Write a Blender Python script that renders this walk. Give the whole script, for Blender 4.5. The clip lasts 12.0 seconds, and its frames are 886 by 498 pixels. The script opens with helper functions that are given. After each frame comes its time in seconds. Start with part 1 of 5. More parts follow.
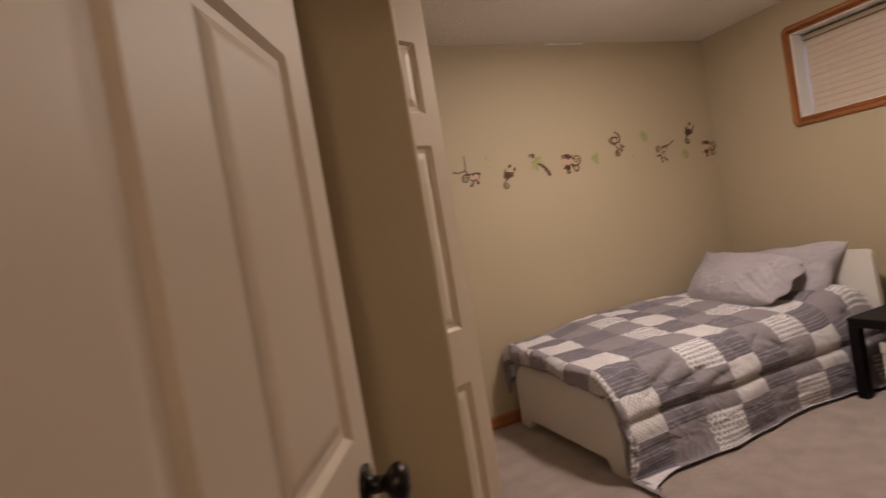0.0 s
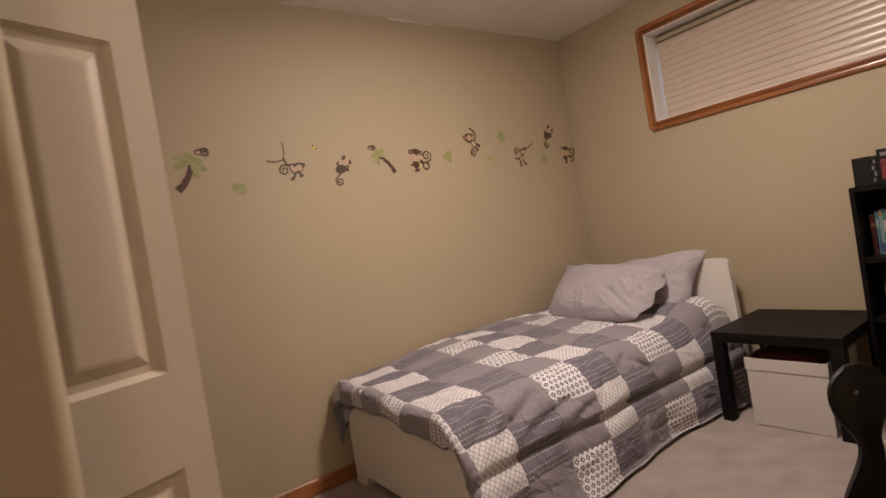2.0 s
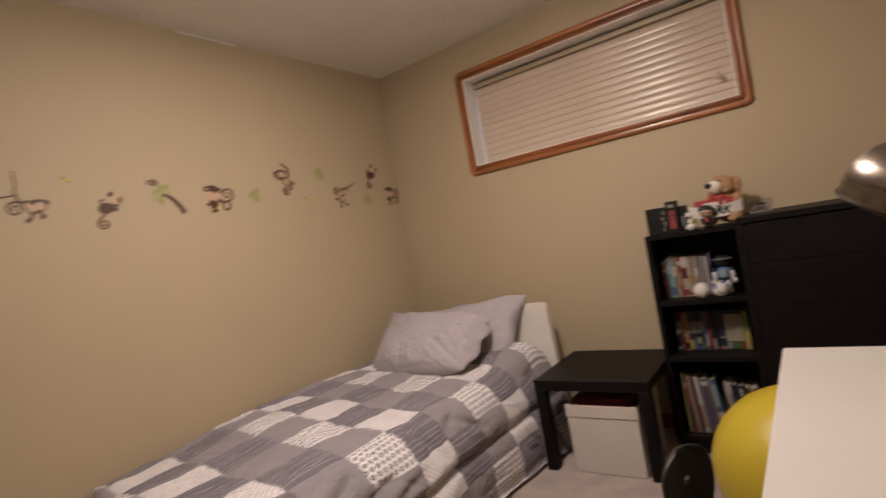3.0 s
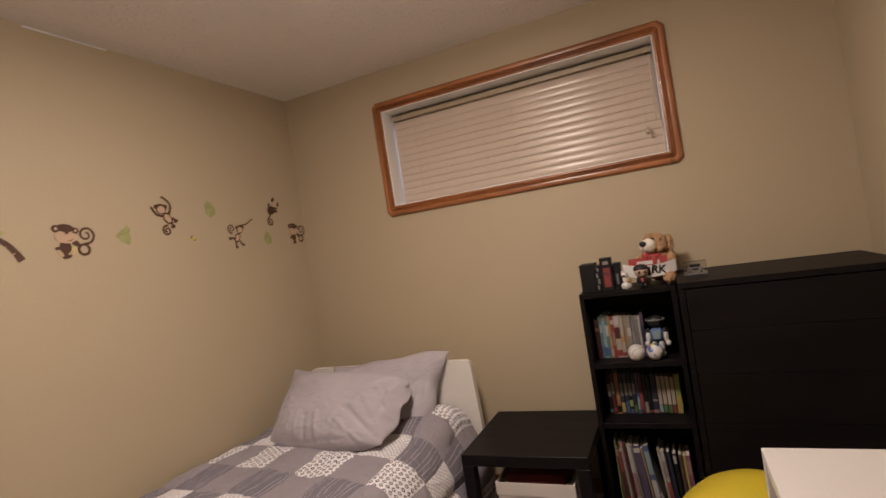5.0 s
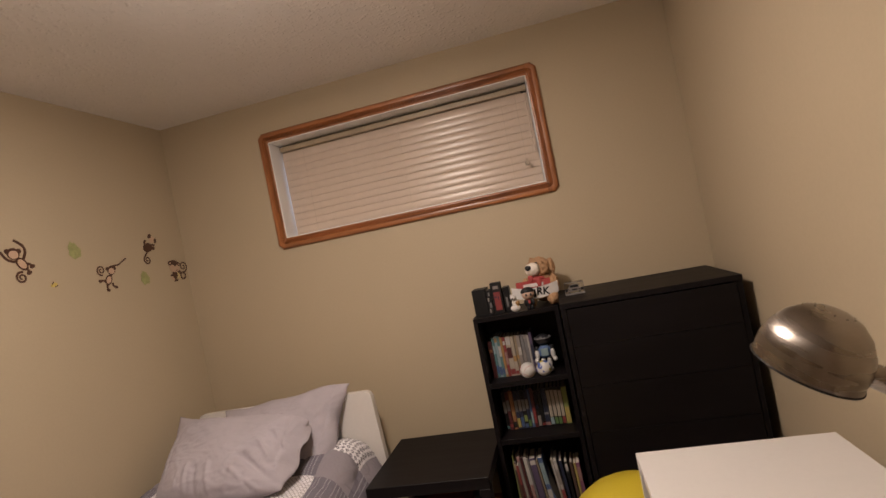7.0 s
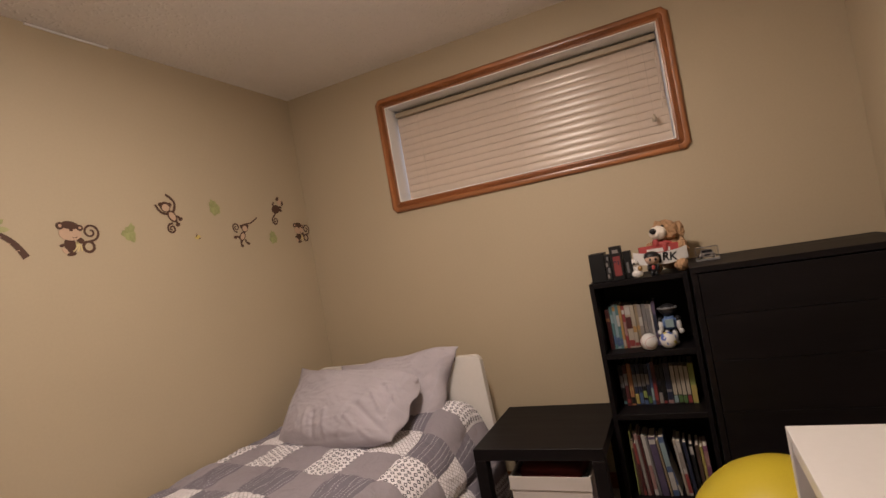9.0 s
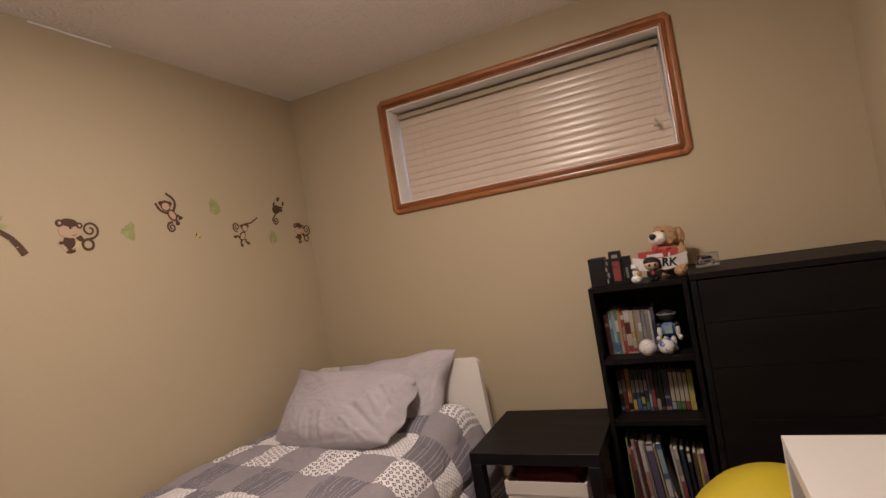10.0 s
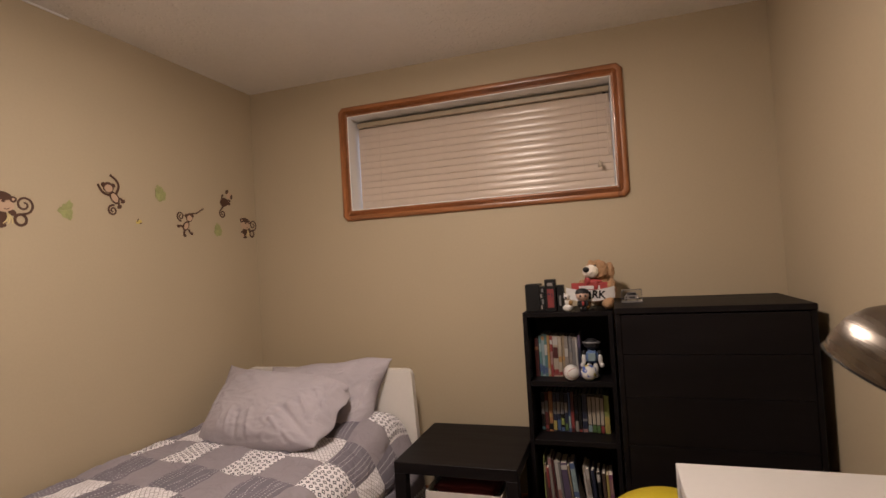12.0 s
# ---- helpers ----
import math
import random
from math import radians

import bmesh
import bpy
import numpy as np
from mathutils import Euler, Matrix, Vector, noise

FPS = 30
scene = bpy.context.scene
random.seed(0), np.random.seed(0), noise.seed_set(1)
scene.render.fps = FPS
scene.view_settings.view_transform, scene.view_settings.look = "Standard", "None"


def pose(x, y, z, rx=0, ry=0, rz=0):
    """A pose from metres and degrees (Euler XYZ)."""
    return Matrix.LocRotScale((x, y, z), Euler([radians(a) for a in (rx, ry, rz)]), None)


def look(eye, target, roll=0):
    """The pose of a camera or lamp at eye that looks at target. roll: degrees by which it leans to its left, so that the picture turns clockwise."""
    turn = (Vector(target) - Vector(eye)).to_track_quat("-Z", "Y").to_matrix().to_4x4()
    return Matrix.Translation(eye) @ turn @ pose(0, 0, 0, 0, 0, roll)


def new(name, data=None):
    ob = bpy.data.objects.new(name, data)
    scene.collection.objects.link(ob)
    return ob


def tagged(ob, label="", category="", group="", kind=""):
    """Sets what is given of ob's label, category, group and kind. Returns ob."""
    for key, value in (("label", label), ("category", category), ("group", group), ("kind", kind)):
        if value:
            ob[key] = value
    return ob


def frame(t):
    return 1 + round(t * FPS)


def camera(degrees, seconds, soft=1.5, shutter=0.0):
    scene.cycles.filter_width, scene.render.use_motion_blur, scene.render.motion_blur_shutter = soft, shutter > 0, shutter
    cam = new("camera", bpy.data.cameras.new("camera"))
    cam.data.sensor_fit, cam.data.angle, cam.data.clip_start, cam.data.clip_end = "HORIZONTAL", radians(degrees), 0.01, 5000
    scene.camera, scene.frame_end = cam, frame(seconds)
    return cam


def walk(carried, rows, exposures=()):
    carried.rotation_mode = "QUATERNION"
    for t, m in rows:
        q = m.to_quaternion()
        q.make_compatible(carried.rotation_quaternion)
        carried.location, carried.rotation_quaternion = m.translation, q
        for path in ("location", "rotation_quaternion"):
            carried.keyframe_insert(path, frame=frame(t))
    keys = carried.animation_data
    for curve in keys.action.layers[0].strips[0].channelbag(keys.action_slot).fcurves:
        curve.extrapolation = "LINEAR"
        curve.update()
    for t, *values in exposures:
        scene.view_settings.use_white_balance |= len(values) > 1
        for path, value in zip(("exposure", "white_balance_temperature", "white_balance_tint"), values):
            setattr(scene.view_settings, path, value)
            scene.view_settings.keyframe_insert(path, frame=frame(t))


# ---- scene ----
cam = camera(81.1, 12.0, shutter=0.5)
EXPOSURES = [(0, -0.48), (0.6, -0.42), (1.2, -0.36), (3, -0.34), (12, -0.35)]
PATH = [
    (0, (-3.653, -2.963, 1.279), (-2.902, -1.111, 1.22), -9.6),
    (0.5, (-3.549, -2.842, 1.219), (-2.571, -1.098, 1.176), -6.8),
    (1, (-3.437, -2.722, 1.175), (-2.337, -1.052, 1.126), -6.8),
    (1.5, (-3.266, -2.592, 1.141), (-2.137, -0.942, 1.104), -8.2),
    (2, (-3.152, -2.501, 1.129), (-1.98, -0.881, 1.091), -9.4),
    (2.5, (-3.014, -2.393, 1.155), (-1.658, -0.924, 1.129), -9.2),
    (3, (-2.888, -2.361, 1.189), (-1.261, -1.198, 1.173), -10.0),
    (3.2, (-2.851, -2.325, 1.217), (-1.146, -1.28, 1.188), -10.2),
    (5, (-2.678, -2.114, 1.358), (-0.847, -1.308, 1.357), -8.8),
    (5.5, (-2.667, -2.137, 1.375), (-0.777, -1.481, 1.383), -9.9),
    (6, (-2.693, -2.156, 1.412), (-0.754, -1.665, 1.417), -10.7),
    (6.5, (-2.728, -2.15, 1.439), (-0.773, -1.73, 1.436), -11.3),
    (6.7, (-2.724, -2.147, 1.434), (-0.766, -1.74, 1.43), -11.4),
    (8.3, (-2.674, -2.079, 1.305), (-0.794, -1.398, 1.333), -10.2),
    (8.5, (-2.669, -2.086, 1.312), (-0.814, -1.339, 1.338), -10.1),
    (9, (-2.664, -2.078, 1.292), (-0.837, -1.264, 1.322), -10.0),
    (9.5, (-2.661, -2.069, 1.282), (-0.843, -1.235, 1.317), -9.7),
    (10, (-2.653, -2.093, 1.292), (-0.831, -1.27, 1.331), -9.2),
    (10.2, (-2.659, -2.093, 1.298), (-0.832, -1.292, 1.335), -8.9),
    (10.4, (-2.662, -2.095, 1.308), (-0.829, -1.303, 1.350), -3.2),
    (10.5, (-2.656, -2.097, 1.308), (-0.823, -1.298, 1.353), -2.6),
    (11, (-2.682, -2.074, 1.317), (-0.829, -1.322, 1.359), -2.4),
    (11.5, (-2.69, -2.071, 1.312), (-0.799, -1.421, 1.355), -2.6),
    (12, (-2.728, -2.118, 1.325), (-0.828, -1.496, 1.369), -3.4),
]
walk(cam, [(t, look(eye, target, roll)) for t, eye, target, roll in PATH], EXPOSURES)

# ---------------------------------------------------------------- world and lamps
W = bpy.data.worlds.new("world")
scene.world = W
W.use_nodes = True
sky = W.node_tree.nodes.new("ShaderNodeTexSky")
sky.sky_type, sky.sun_disc = "NISHITA", False
sky.sun_elevation, sky.sun_rotation = radians(42), radians(90)
W.node_tree.links.new(sky.outputs[0], W.node_tree.nodes["Background"].inputs[0])
W.node_tree.nodes["Background"].inputs[1].default_value = 0.15


def point_lamp(name, place, watts, colour, radius):
    data = bpy.data.lights.new(name, "POINT")
    data.energy, data.color, data.shadow_soft_size = watts, colour, radius
    ob = new(name, data)
    ob.location = place
    return ob


ROOM_LAMP = (-1.60, -1.45, 2.28)
HALL_LAMP = (-4.19, -4.58, 2.28)
point_lamp("room_lamp_bulb", ROOM_LAMP, 19, (1.0, 0.825, 0.72), 0.15)
point_lamp("hall_lamp_bulb", HALL_LAMP, 38, (1.0, 0.75, 0.58), 0.12)
shine = bpy.data.lights.new("room_lamp_diffuser", "AREA")
shine.shape, shine.size, shine.energy, shine.color = "DISK", 0.30, 42, (1.0, 0.825, 0.72)
new("room_lamp_diffuser", shine).location = (ROOM_LAMP[0], ROOM_LAMP[1], 2.385)


daylight = bpy.data.lights.new("window_daylight", "AREA")
daylight.shape, daylight.size, daylight.size_y, daylight.energy, daylight.color = "RECTANGLE", 0.44, 1.40, 1.5, (0.64, 0.73, 1.0)
DAYLIGHT = new("window_daylight", daylight)


# ---------------------------------------------------------------- materials
def mat(name, colour, rough=0.6, var=0.12, grain=60.0, blotch=3.0, bump=0.1, depth=0.002, metal=0.0, spec=0.5, coat=0.0, per_object=0.0, stretch=(1, 1, 1)):
    """A surface with fine grain, slow blotches and relief; var is how far the colour swings."""
    m = bpy.data.materials.new(name)
    m.use_nodes = True
    nt = m.node_tree
    n, l = nt.nodes, nt.links
    b = n["Principled BSDF"]
    b.inputs["Metallic"].default_value = metal
    b.inputs["Specular IOR Level"].default_value = spec
    b.inputs["Coat Weight"].default_value = coat
    tc = n.new("ShaderNodeTexCoord")
    mp = n.new("ShaderNodeMapping")
    mp.inputs["Scale"].default_value = stretch
    l.new(tc.outputs["Object"], mp.inputs[0])
    fine, slow = n.new("ShaderNodeTexNoise"), n.new("ShaderNodeTexNoise")
    fine.inputs["Scale"].default_value, slow.inputs["Scale"].default_value = grain, blotch
    fine.inputs["Detail"].default_value, slow.inputs["Detail"].default_value = 4, 3
    l.new(mp.outputs[0], fine.inputs["Vector"])
    l.new(mp.outputs[0], slow.inputs["Vector"])
    add = n.new("ShaderNodeMath")
    add.operation = "MULTIPLY_ADD"
    l.new(slow.outputs["Fac"], add.inputs[0])
    add.inputs[1].default_value = 0.6
    half = n.new("ShaderNodeMath")
    half.operation = "MULTIPLY"
    half.inputs[1].default_value = 0.4
    l.new(fine.outputs["Fac"], half.inputs[0])
    l.new(half.outputs[0], add.inputs[2])
    ramp = n.new("ShaderNodeMapRange")
    ramp.inputs["From Min"].default_value, ramp.inputs["From Max"].default_value = 0.3, 0.7
    ramp.inputs["To Min"].default_value, ramp.inputs["To Max"].default_value = 1 - var, 1 + var
    l.new(add.outputs[0], ramp.inputs["Value"])
    hsv = n.new("ShaderNodeHueSaturation")
    hsv.inputs["Color"].default_value = (*colour, 1)
    l.new(ramp.outputs[0], hsv.inputs["Value"])
    l.new(hsv.outputs[0], b.inputs["Base Color"])
    if per_object:
        oi = n.new("ShaderNodeObjectInfo")
        r2 = n.new("ShaderNodeMapRange")
        r2.inputs["To Min"].default_value, r2.inputs["To Max"].default_value = 1 - per_object, 1 + per_object
        l.new(oi.outputs["Random"], r2.inputs["Value"])
        l.new(r2.outputs[0], hsv.inputs["Saturation"])
    rr = n.new("ShaderNodeMapRange")
    rr.inputs["To Min"].default_value, rr.inputs["To Max"].default_value = max(rough - 0.08, 0.02), min(rough + 0.08, 1)
    l.new(slow.outputs["Fac"], rr.inputs["Value"])
    l.new(rr.outputs[0], b.inputs["Roughness"])
    if bump:
        bp = n.new("ShaderNodeBump")
        bp.inputs["Strength"].default_value, bp.inputs["Distance"].default_value = bump, depth
        l.new(fine.outputs["Fac"], bp.inputs["Height"])
        l.new(bp.outputs[0], b.inputs["Normal"])
    return m


def ceiling_material():
    """White knock-down texture: flattened blobs of plaster."""
    m = mat("ceiling_plaster", (0.80, 0.77, 0.73), 0.50, 0.04, 40, 2)
    n, l = m.node_tree.nodes, m.node_tree.links
    tc = n.new("ShaderNodeTexCoord")
    no = n.new("ShaderNodeTexNoise")
    no.inputs["Scale"].default_value, no.inputs["Detail"].default_value, no.inputs["Distortion"].default_value = 46, 1.2, 0.25
    l.new(tc.outputs["Object"], no.inputs["Vector"])
    rm = n.new("ShaderNodeMapRange")
    rm.interpolation_type = "SMOOTHSTEP"
    rm.inputs["From Min"].default_value, rm.inputs["From Max"].default_value = 0.50, 0.72
    l.new(no.outputs["Fac"], rm.inputs["Value"])
    bp = n.new("ShaderNodeBump")
    bp.inputs["Strength"].default_value, bp.inputs["Distance"].default_value = 0.65, 0.0042
    l.new(rm.outputs[0], bp.inputs["Height"])
    l.new(bp.outputs[0], n["Principled BSDF"].inputs["Normal"])
    return m


def oak_material(name, along):
    """Honey-stained oak; the grain runs along the axis given (0 x, 1 y, 2 z)."""
    stretch = [14, 14, 14]
    stretch[along] = 0.9
    m = mat(name, (0.300, 0.114, 0.041), 0.33, 0.62, 16, 2.6, 0.3, 0.0010, stretch=stretch, coat=0.08)
    return m


def carpet_material():
    # slow colour blotches stand in for the shading of trodden pile
    m = mat("carpet", (0.455, 0.375, 0.345), 0.95, 0.27, 260, 8, 1.0, 0.010, spec=0.1)
    b = m.node_tree.nodes["Principled BSDF"]
    b.inputs["Sheen Weight"].default_value = 0.25
    return m


def cloth_pattern(name, ground, ink, kind):
    """Printed cotton; the print lies in the cloth's own metres (its UV map)."""
    m = mat(name, ground, 0.9, 0.12, 260, 6, 0.35, 0.0012, spec=0.15)
    n, l = m.node_tree.nodes, m.node_tree.links
    b = n["Principled BSDF"]
    hsv = b.inputs["Base Color"].links[0].from_node
    uv = n.new("ShaderNodeUVMap")
    sep = n.new("ShaderNodeSeparateXYZ")
    l.new(uv.outputs[0], sep.inputs[0])

    def math_node(op, a, c=None):
        k = n.new("ShaderNodeMath")
        k.operation = op
        for i, v in enumerate((a, c)):
            if v is None:
                continue
            if isinstance(v, (int, float)):
                k.inputs[i].default_value = v
            else:
                l.new(v, k.inputs[i])
        return k.outputs[0]

    u, v = sep.outputs[0], sep.outputs[1]
    if kind == "lattice":
        a = math_node("PINGPONG", math_node("MULTIPLY", math_node("ADD", u, v), 42), 0.5)
        c = math_node("PINGPONG", math_node("MULTIPLY", math_node("SUBTRACT", u, v), 42), 0.5)
        fac = math_node("LESS_THAN", math_node("MINIMUM", a, c), 0.10)
    elif kind == "diamond":
        row = math_node("FLOOR", math_node("MULTIPLY", v, 37))
        shift = math_node("MULTIPLY", math_node("MODULO", row, 2), 0.5)
        fu = math_node("ABSOLUTE", math_node("SUBTRACT", math_node("FRACT", math_node("ADD", math_node("MULTIPLY", u, 37), shift)), 0.5))
        fv = math_node("ABSOLUTE", math_node("SUBTRACT", math_node("FRACT", math_node("MULTIPLY", v, 37)), 0.5))
        d = math_node("ADD", fu, math_node("MULTIPLY", fv, 0.9))
        fac = math_node("MULTIPLY", math_node("LESS_THAN", d, 0.40), math_node("GREATER_THAN", d, 0.17))
    else:
        fv = math_node("ABSOLUTE", math_node("SUBTRACT", math_node("FRACT", math_node("MULTIPLY", v, 54)), 0.5))
        fu = math_node("FRACT", math_node("ADD", math_node("MULTIPLY", u, 74), math_node("MULTIPLY", math_node("FLOOR", math_node("MULTIPLY", v, 54)), 0.31)))
        rows = math_node("LESS_THAN", math_node("FRACT", math_node("MULTIPLY", math_node("FLOOR", math_node("MULTIPLY", v, 54)), 0.37)), 0.72)
        fac = math_node("MULTIPLY", math_node("MULTIPLY", math_node("LESS_THAN", fv, 0.12), math_node("LESS_THAN", fu, 0.46)), rows)
    mix = n.new("ShaderNodeMix")
    mix.data_type = "RGBA"
    l.new(fac, mix.inputs["Factor"])
    mix.inputs["A"].default_value = (*ground, 1)
    mix.inputs["B"].default_value = (*ink, 1)
    l.new(mix.outputs["Result"], hsv.inputs["Color"])
    return m


WALL = mat("wall_paint", (0.458, 0.383, 0.267), 0.62, 0.035, 90, 1.6, 0.22, 0.0012, spec=0.35)
WHITE_WALL = mat("white_drywall_return", (0.78, 0.77, 0.76), 0.55, 0.03, 80, 3, 0.1, 0.001)
CEILING = ceiling_material()
CARPET = carpet_material()
OAK_X, OAK_Y, OAK_Z = (oak_material(f"oak_{a}", i) for i, a in enumerate("xyz"))
DOOR_PAINT = mat("door_paint", (0.60, 0.52, 0.425), 0.50, 0.03, 120, 2, 0.08, 0.0006, spec=0.4)
BLIND = mat("blind_vinyl", (0.58, 0.485, 0.405), 0.24, 0.05, 30, 3, 0.05, 0.0005, spec=0.42)
# darker than the slats: the recess's shade is put into the rail's colour
RAIL = mat("blind_rail", (0.36, 0.29, 0.20), 0.45, 0.06, 40, 3)
CORD = mat("blind_cord", (0.45, 0.38, 0.30), 0.8, 0.1)
GLASS = bpy.data.materials.new("window_glass")
GLASS.use_nodes = True
GLASS.node_tree.nodes["Principled BSDF"].inputs["Transmission Weight"].default_value = 1
GLASS.node_tree.nodes["Principled BSDF"].inputs["Roughness"].default_value = 0.02
BED_WHITE = mat("bed_white_foil", (0.74, 0.71, 0.67), 0.4, 0.03, 60, 2, 0.03, 0.0005)
DESK_WHITE = mat("desk_white_foil", (0.62, 0.60, 0.585), 0.32, 0.03, 60, 2, 0.03, 0.0005)
BLACK_BROWN = mat("black_brown_foil", (0.0068, 0.0053, 0.0060), 0.50, 0.30, 14, 3, 0.06, 0.0004, stretch=(9, 1, 9), spec=0.15)
BLACK_PLASTIC = mat("black_plastic", (0.019, 0.0175, 0.017), 0.48, 0.15, 200, 4, 0.08, 0.0005, spec=0.28)
KNOB_BLACK = mat("oil_rubbed_bronze", (0.016, 0.013, 0.012), 0.28, 0.2, 80, 10, metal=0.6)
STEEL = mat("brushed_steel", (0.31, 0.275, 0.24), 0.28, 0.10, 160, 6, 0.05, 0.0004, metal=1.0, stretch=(1, 1, 8))
STEEL.node_tree.nodes["Principled BSDF"].inputs["Anisotropic"].default_value = 0.75
turned = STEEL.node_tree.nodes.new("ShaderNodeTangent")
turned.direction_type, turned.axis = "RADIAL", "Z"
STEEL.node_tree.links.new(turned.outputs[0], STEEL.node_tree.nodes["Principled BSDF"].inputs["Tangent"])
CHROME = mat("chrome", (0.7, 0.68, 0.66), 0.12, 0.03, metal=1.0, bump=0)
PILLOW = mat("grey_cotton", (0.425, 0.395, 0.43), 0.9, 0.09, 300, 7, 0.45, 0.0016, spec=0.15)
COMF_PLAIN = mat("comforter_grey", (0.29, 0.265, 0.295), 0.9, 0.10, 300, 6, 0.35, 0.0015, spec=0.15)
COMF_LATTICE = cloth_pattern("comforter_lattice", (0.76, 0.74, 0.77), (0.42, 0.40, 0.42), "lattice")
COMF_DIAMOND = cloth_pattern("comforter_diamond", (0.78, 0.76, 0.79), (0.09, 0.088, 0.115), "diamond")
COMF_DASH = cloth_pattern("comforter_dash", (0.185, 0.172, 0.205), (0.48, 0.46, 0.49), "dash")


def wrinkle(m, scale, depth, strength=0.7):
    """Slack creases in a cloth, over its weave."""
    n, l = m.node_tree.nodes, m.node_tree.links
    b = n["Principled BSDF"]
    tc = n.new("ShaderNodeTexCoord")
    bend_noise = n.new("ShaderNodeTexNoise")
    bend_noise.inputs["Scale"].default_value, bend_noise.inputs["Detail"].default_value, bend_noise.inputs["Distortion"].default_value = scale, 3, 0.6
    l.new(tc.outputs["Object"], bend_noise.inputs["Vector"])
    ridge = n.new("ShaderNodeMath")
    ridge.operation = "PINGPONG"
    ridge.inputs[1].default_value = 0.16
    l.new(bend_noise.outputs["Fac"], ridge.inputs[0])
    up = n.new("ShaderNodeMath")
    up.operation = "MULTIPLY"
    up.inputs[1].default_value = 6
    l.new(ridge.outputs[0], up.inputs[0])
    bp = n.new("ShaderNodeBump")
    bp.inputs["Strength"].default_value, bp.inputs["Distance"].default_value = strength, depth
    l.new(up.outputs[0], bp.inputs["Height"])
    l.new(b.inputs["Normal"].links[0].from_socket, bp.inputs["Normal"])
    l.new(bp.outputs[0], b.inputs["Normal"])


for cloth in (COMF_PLAIN, COMF_LATTICE, COMF_DIAMOND, COMF_DASH):
    wrinkle(cloth, 10, 0.008, 0.68)
wrinkle(PILLOW, 6, 0.006, 0.32)
COMF_BACK = mat("comforter_back", (0.2, 0.19, 0.21), 0.9, 0.1, 200, 6, 0.3, 0.001)
BOX_CLOTH = mat("box_canvas", (0.60, 0.565, 0.535), 0.88, 0.06, 500, 5, 0.4, 0.001, spec=0.15)
# red taken down in colour to stand for the shade under the table
RED_CLOTH = mat("red_cloth", (0.085, 0.008, 0.010), 0.9, 0.2, 200, 8, 0.3, 0.002)
YELLOW = mat("yellow_ball_vinyl", (0.50, 0.39, 0.03), 0.38, 0.05, 90, 4, 0.04, 0.0005)
NAVY = mat("navy_felt", (0.008, 0.010, 0.030), 0.9, 0.2, 300, 5, 0.3, 0.001)
FELT_TAN = mat("leaf_print", (0.42, 0.36, 0.30), 0.8, 0.15, 200, 20, 0.1, 0.0005)


# ---------------------------------------------------------------- builders
def finish(name, bm, material, smooth=False):
    me = bpy.data.meshes.new(name)
    bmesh.ops.recalc_face_normals(bm, faces=bm.faces)
    bm.to_mesh(me)
    bm.free()
    for k in material if isinstance(material, (list, tuple)) else (material,):
        me.materials.append(k)
    if smooth:
        for p in me.polygons:
            p.use_smooth = True
    return me


def part(name, bm, material, parent=None, label="", smooth=False, at=None):
    ob = new(name, finish(name, bm, material, smooth))
    if parent is not None:
        ob.parent = parent
    if at is not None:
        ob.matrix_basis = at
    return tagged(ob, label)


def thing(name, place, label, category, group="", kind=""):
    ob = new(name)
    ob.location = place
    ob.empty_display_size = 0.05
    return tagged(ob, label, category, group, kind)


def box(bm, lo, hi, bevel=0.0, segs=1):
    """Adds a box between two corners, with its edges rounded."""
    lo, hi = Vector(lo), Vector(hi)
    r = bmesh.ops.create_cube(bm, size=1)
    for v in r["verts"]:
        v.co = Vector(((lo[i] + hi[i]) / 2 + v.co[i] * (hi[i] - lo[i])) for i in range(3))
    if bevel:
        es = list({e for v in r["verts"] for e in v.link_edges})
        bmesh.ops.bevel(bm, geom=es, offset=bevel, segments=segs, affect="EDGES", clamp_overlap=True)
    return bm


def boxes(*some, bevel=0.0, segs=1):
    bm = bmesh.new()
    for lo, hi in some:
        box(bm, lo, hi, bevel, segs)
    return bm


def prism(bm, outline, axis, a, b, bevel=0.0):
    """Extrudes a 2D outline along an axis from a to b. The outline lies in the other two axes, in their order."""
    def at(p, d):
        c = [p[0], p[1]]
        c.insert(axis, d)
        return c
    va = [bm.verts.new(at(p, a)) for p in outline]
    vb = [bm.verts.new(at(p, b)) for p in outline]
    n = len(outline)
    fs = [bm.faces.new(va), bm.faces.new(vb[::-1])]
    fs += [bm.faces.new((va[i], vb[i], vb[(i + 1) % n], va[(i + 1) % n])) for i in range(n)]
    if bevel:
        es = [e for f in fs[:2] for e in f.edges]
        bmesh.ops.bevel(bm, geom=es, offset=bevel, segments=2, affect="EDGES", clamp_overlap=True)
    return bm


def rounded(pts, radius, steps=6):
    """An outline with its corners rounded; radius may be a list."""
    out = []
    n = len(pts)
    for i in range(n):
        r = radius[i] if isinstance(radius, (list, tuple)) else radius
        p, a, b = Vector(pts[i]), Vector(pts[i - 1]), Vector(pts[(i + 1) % n])
        if r <= 0:
            out.append(tuple(p))
            continue
        u, w = (a - p).normalized(), (b - p).normalized()
        half = u.angle(w) / 2
        d = r / math.tan(half)
        c = p + (u + w).normalized() * (r / math.sin(half))
        s, e = p + u * d - c, p + w * d - c
        ang = s.angle_signed(e)
        for k in range(steps + 1):
            t = -ang * k / steps
            out.append((c.x + s.x * math.cos(t) - s.y * math.sin(t), c.y + s.x * math.sin(t) + s.y * math.cos(t)))
    return out


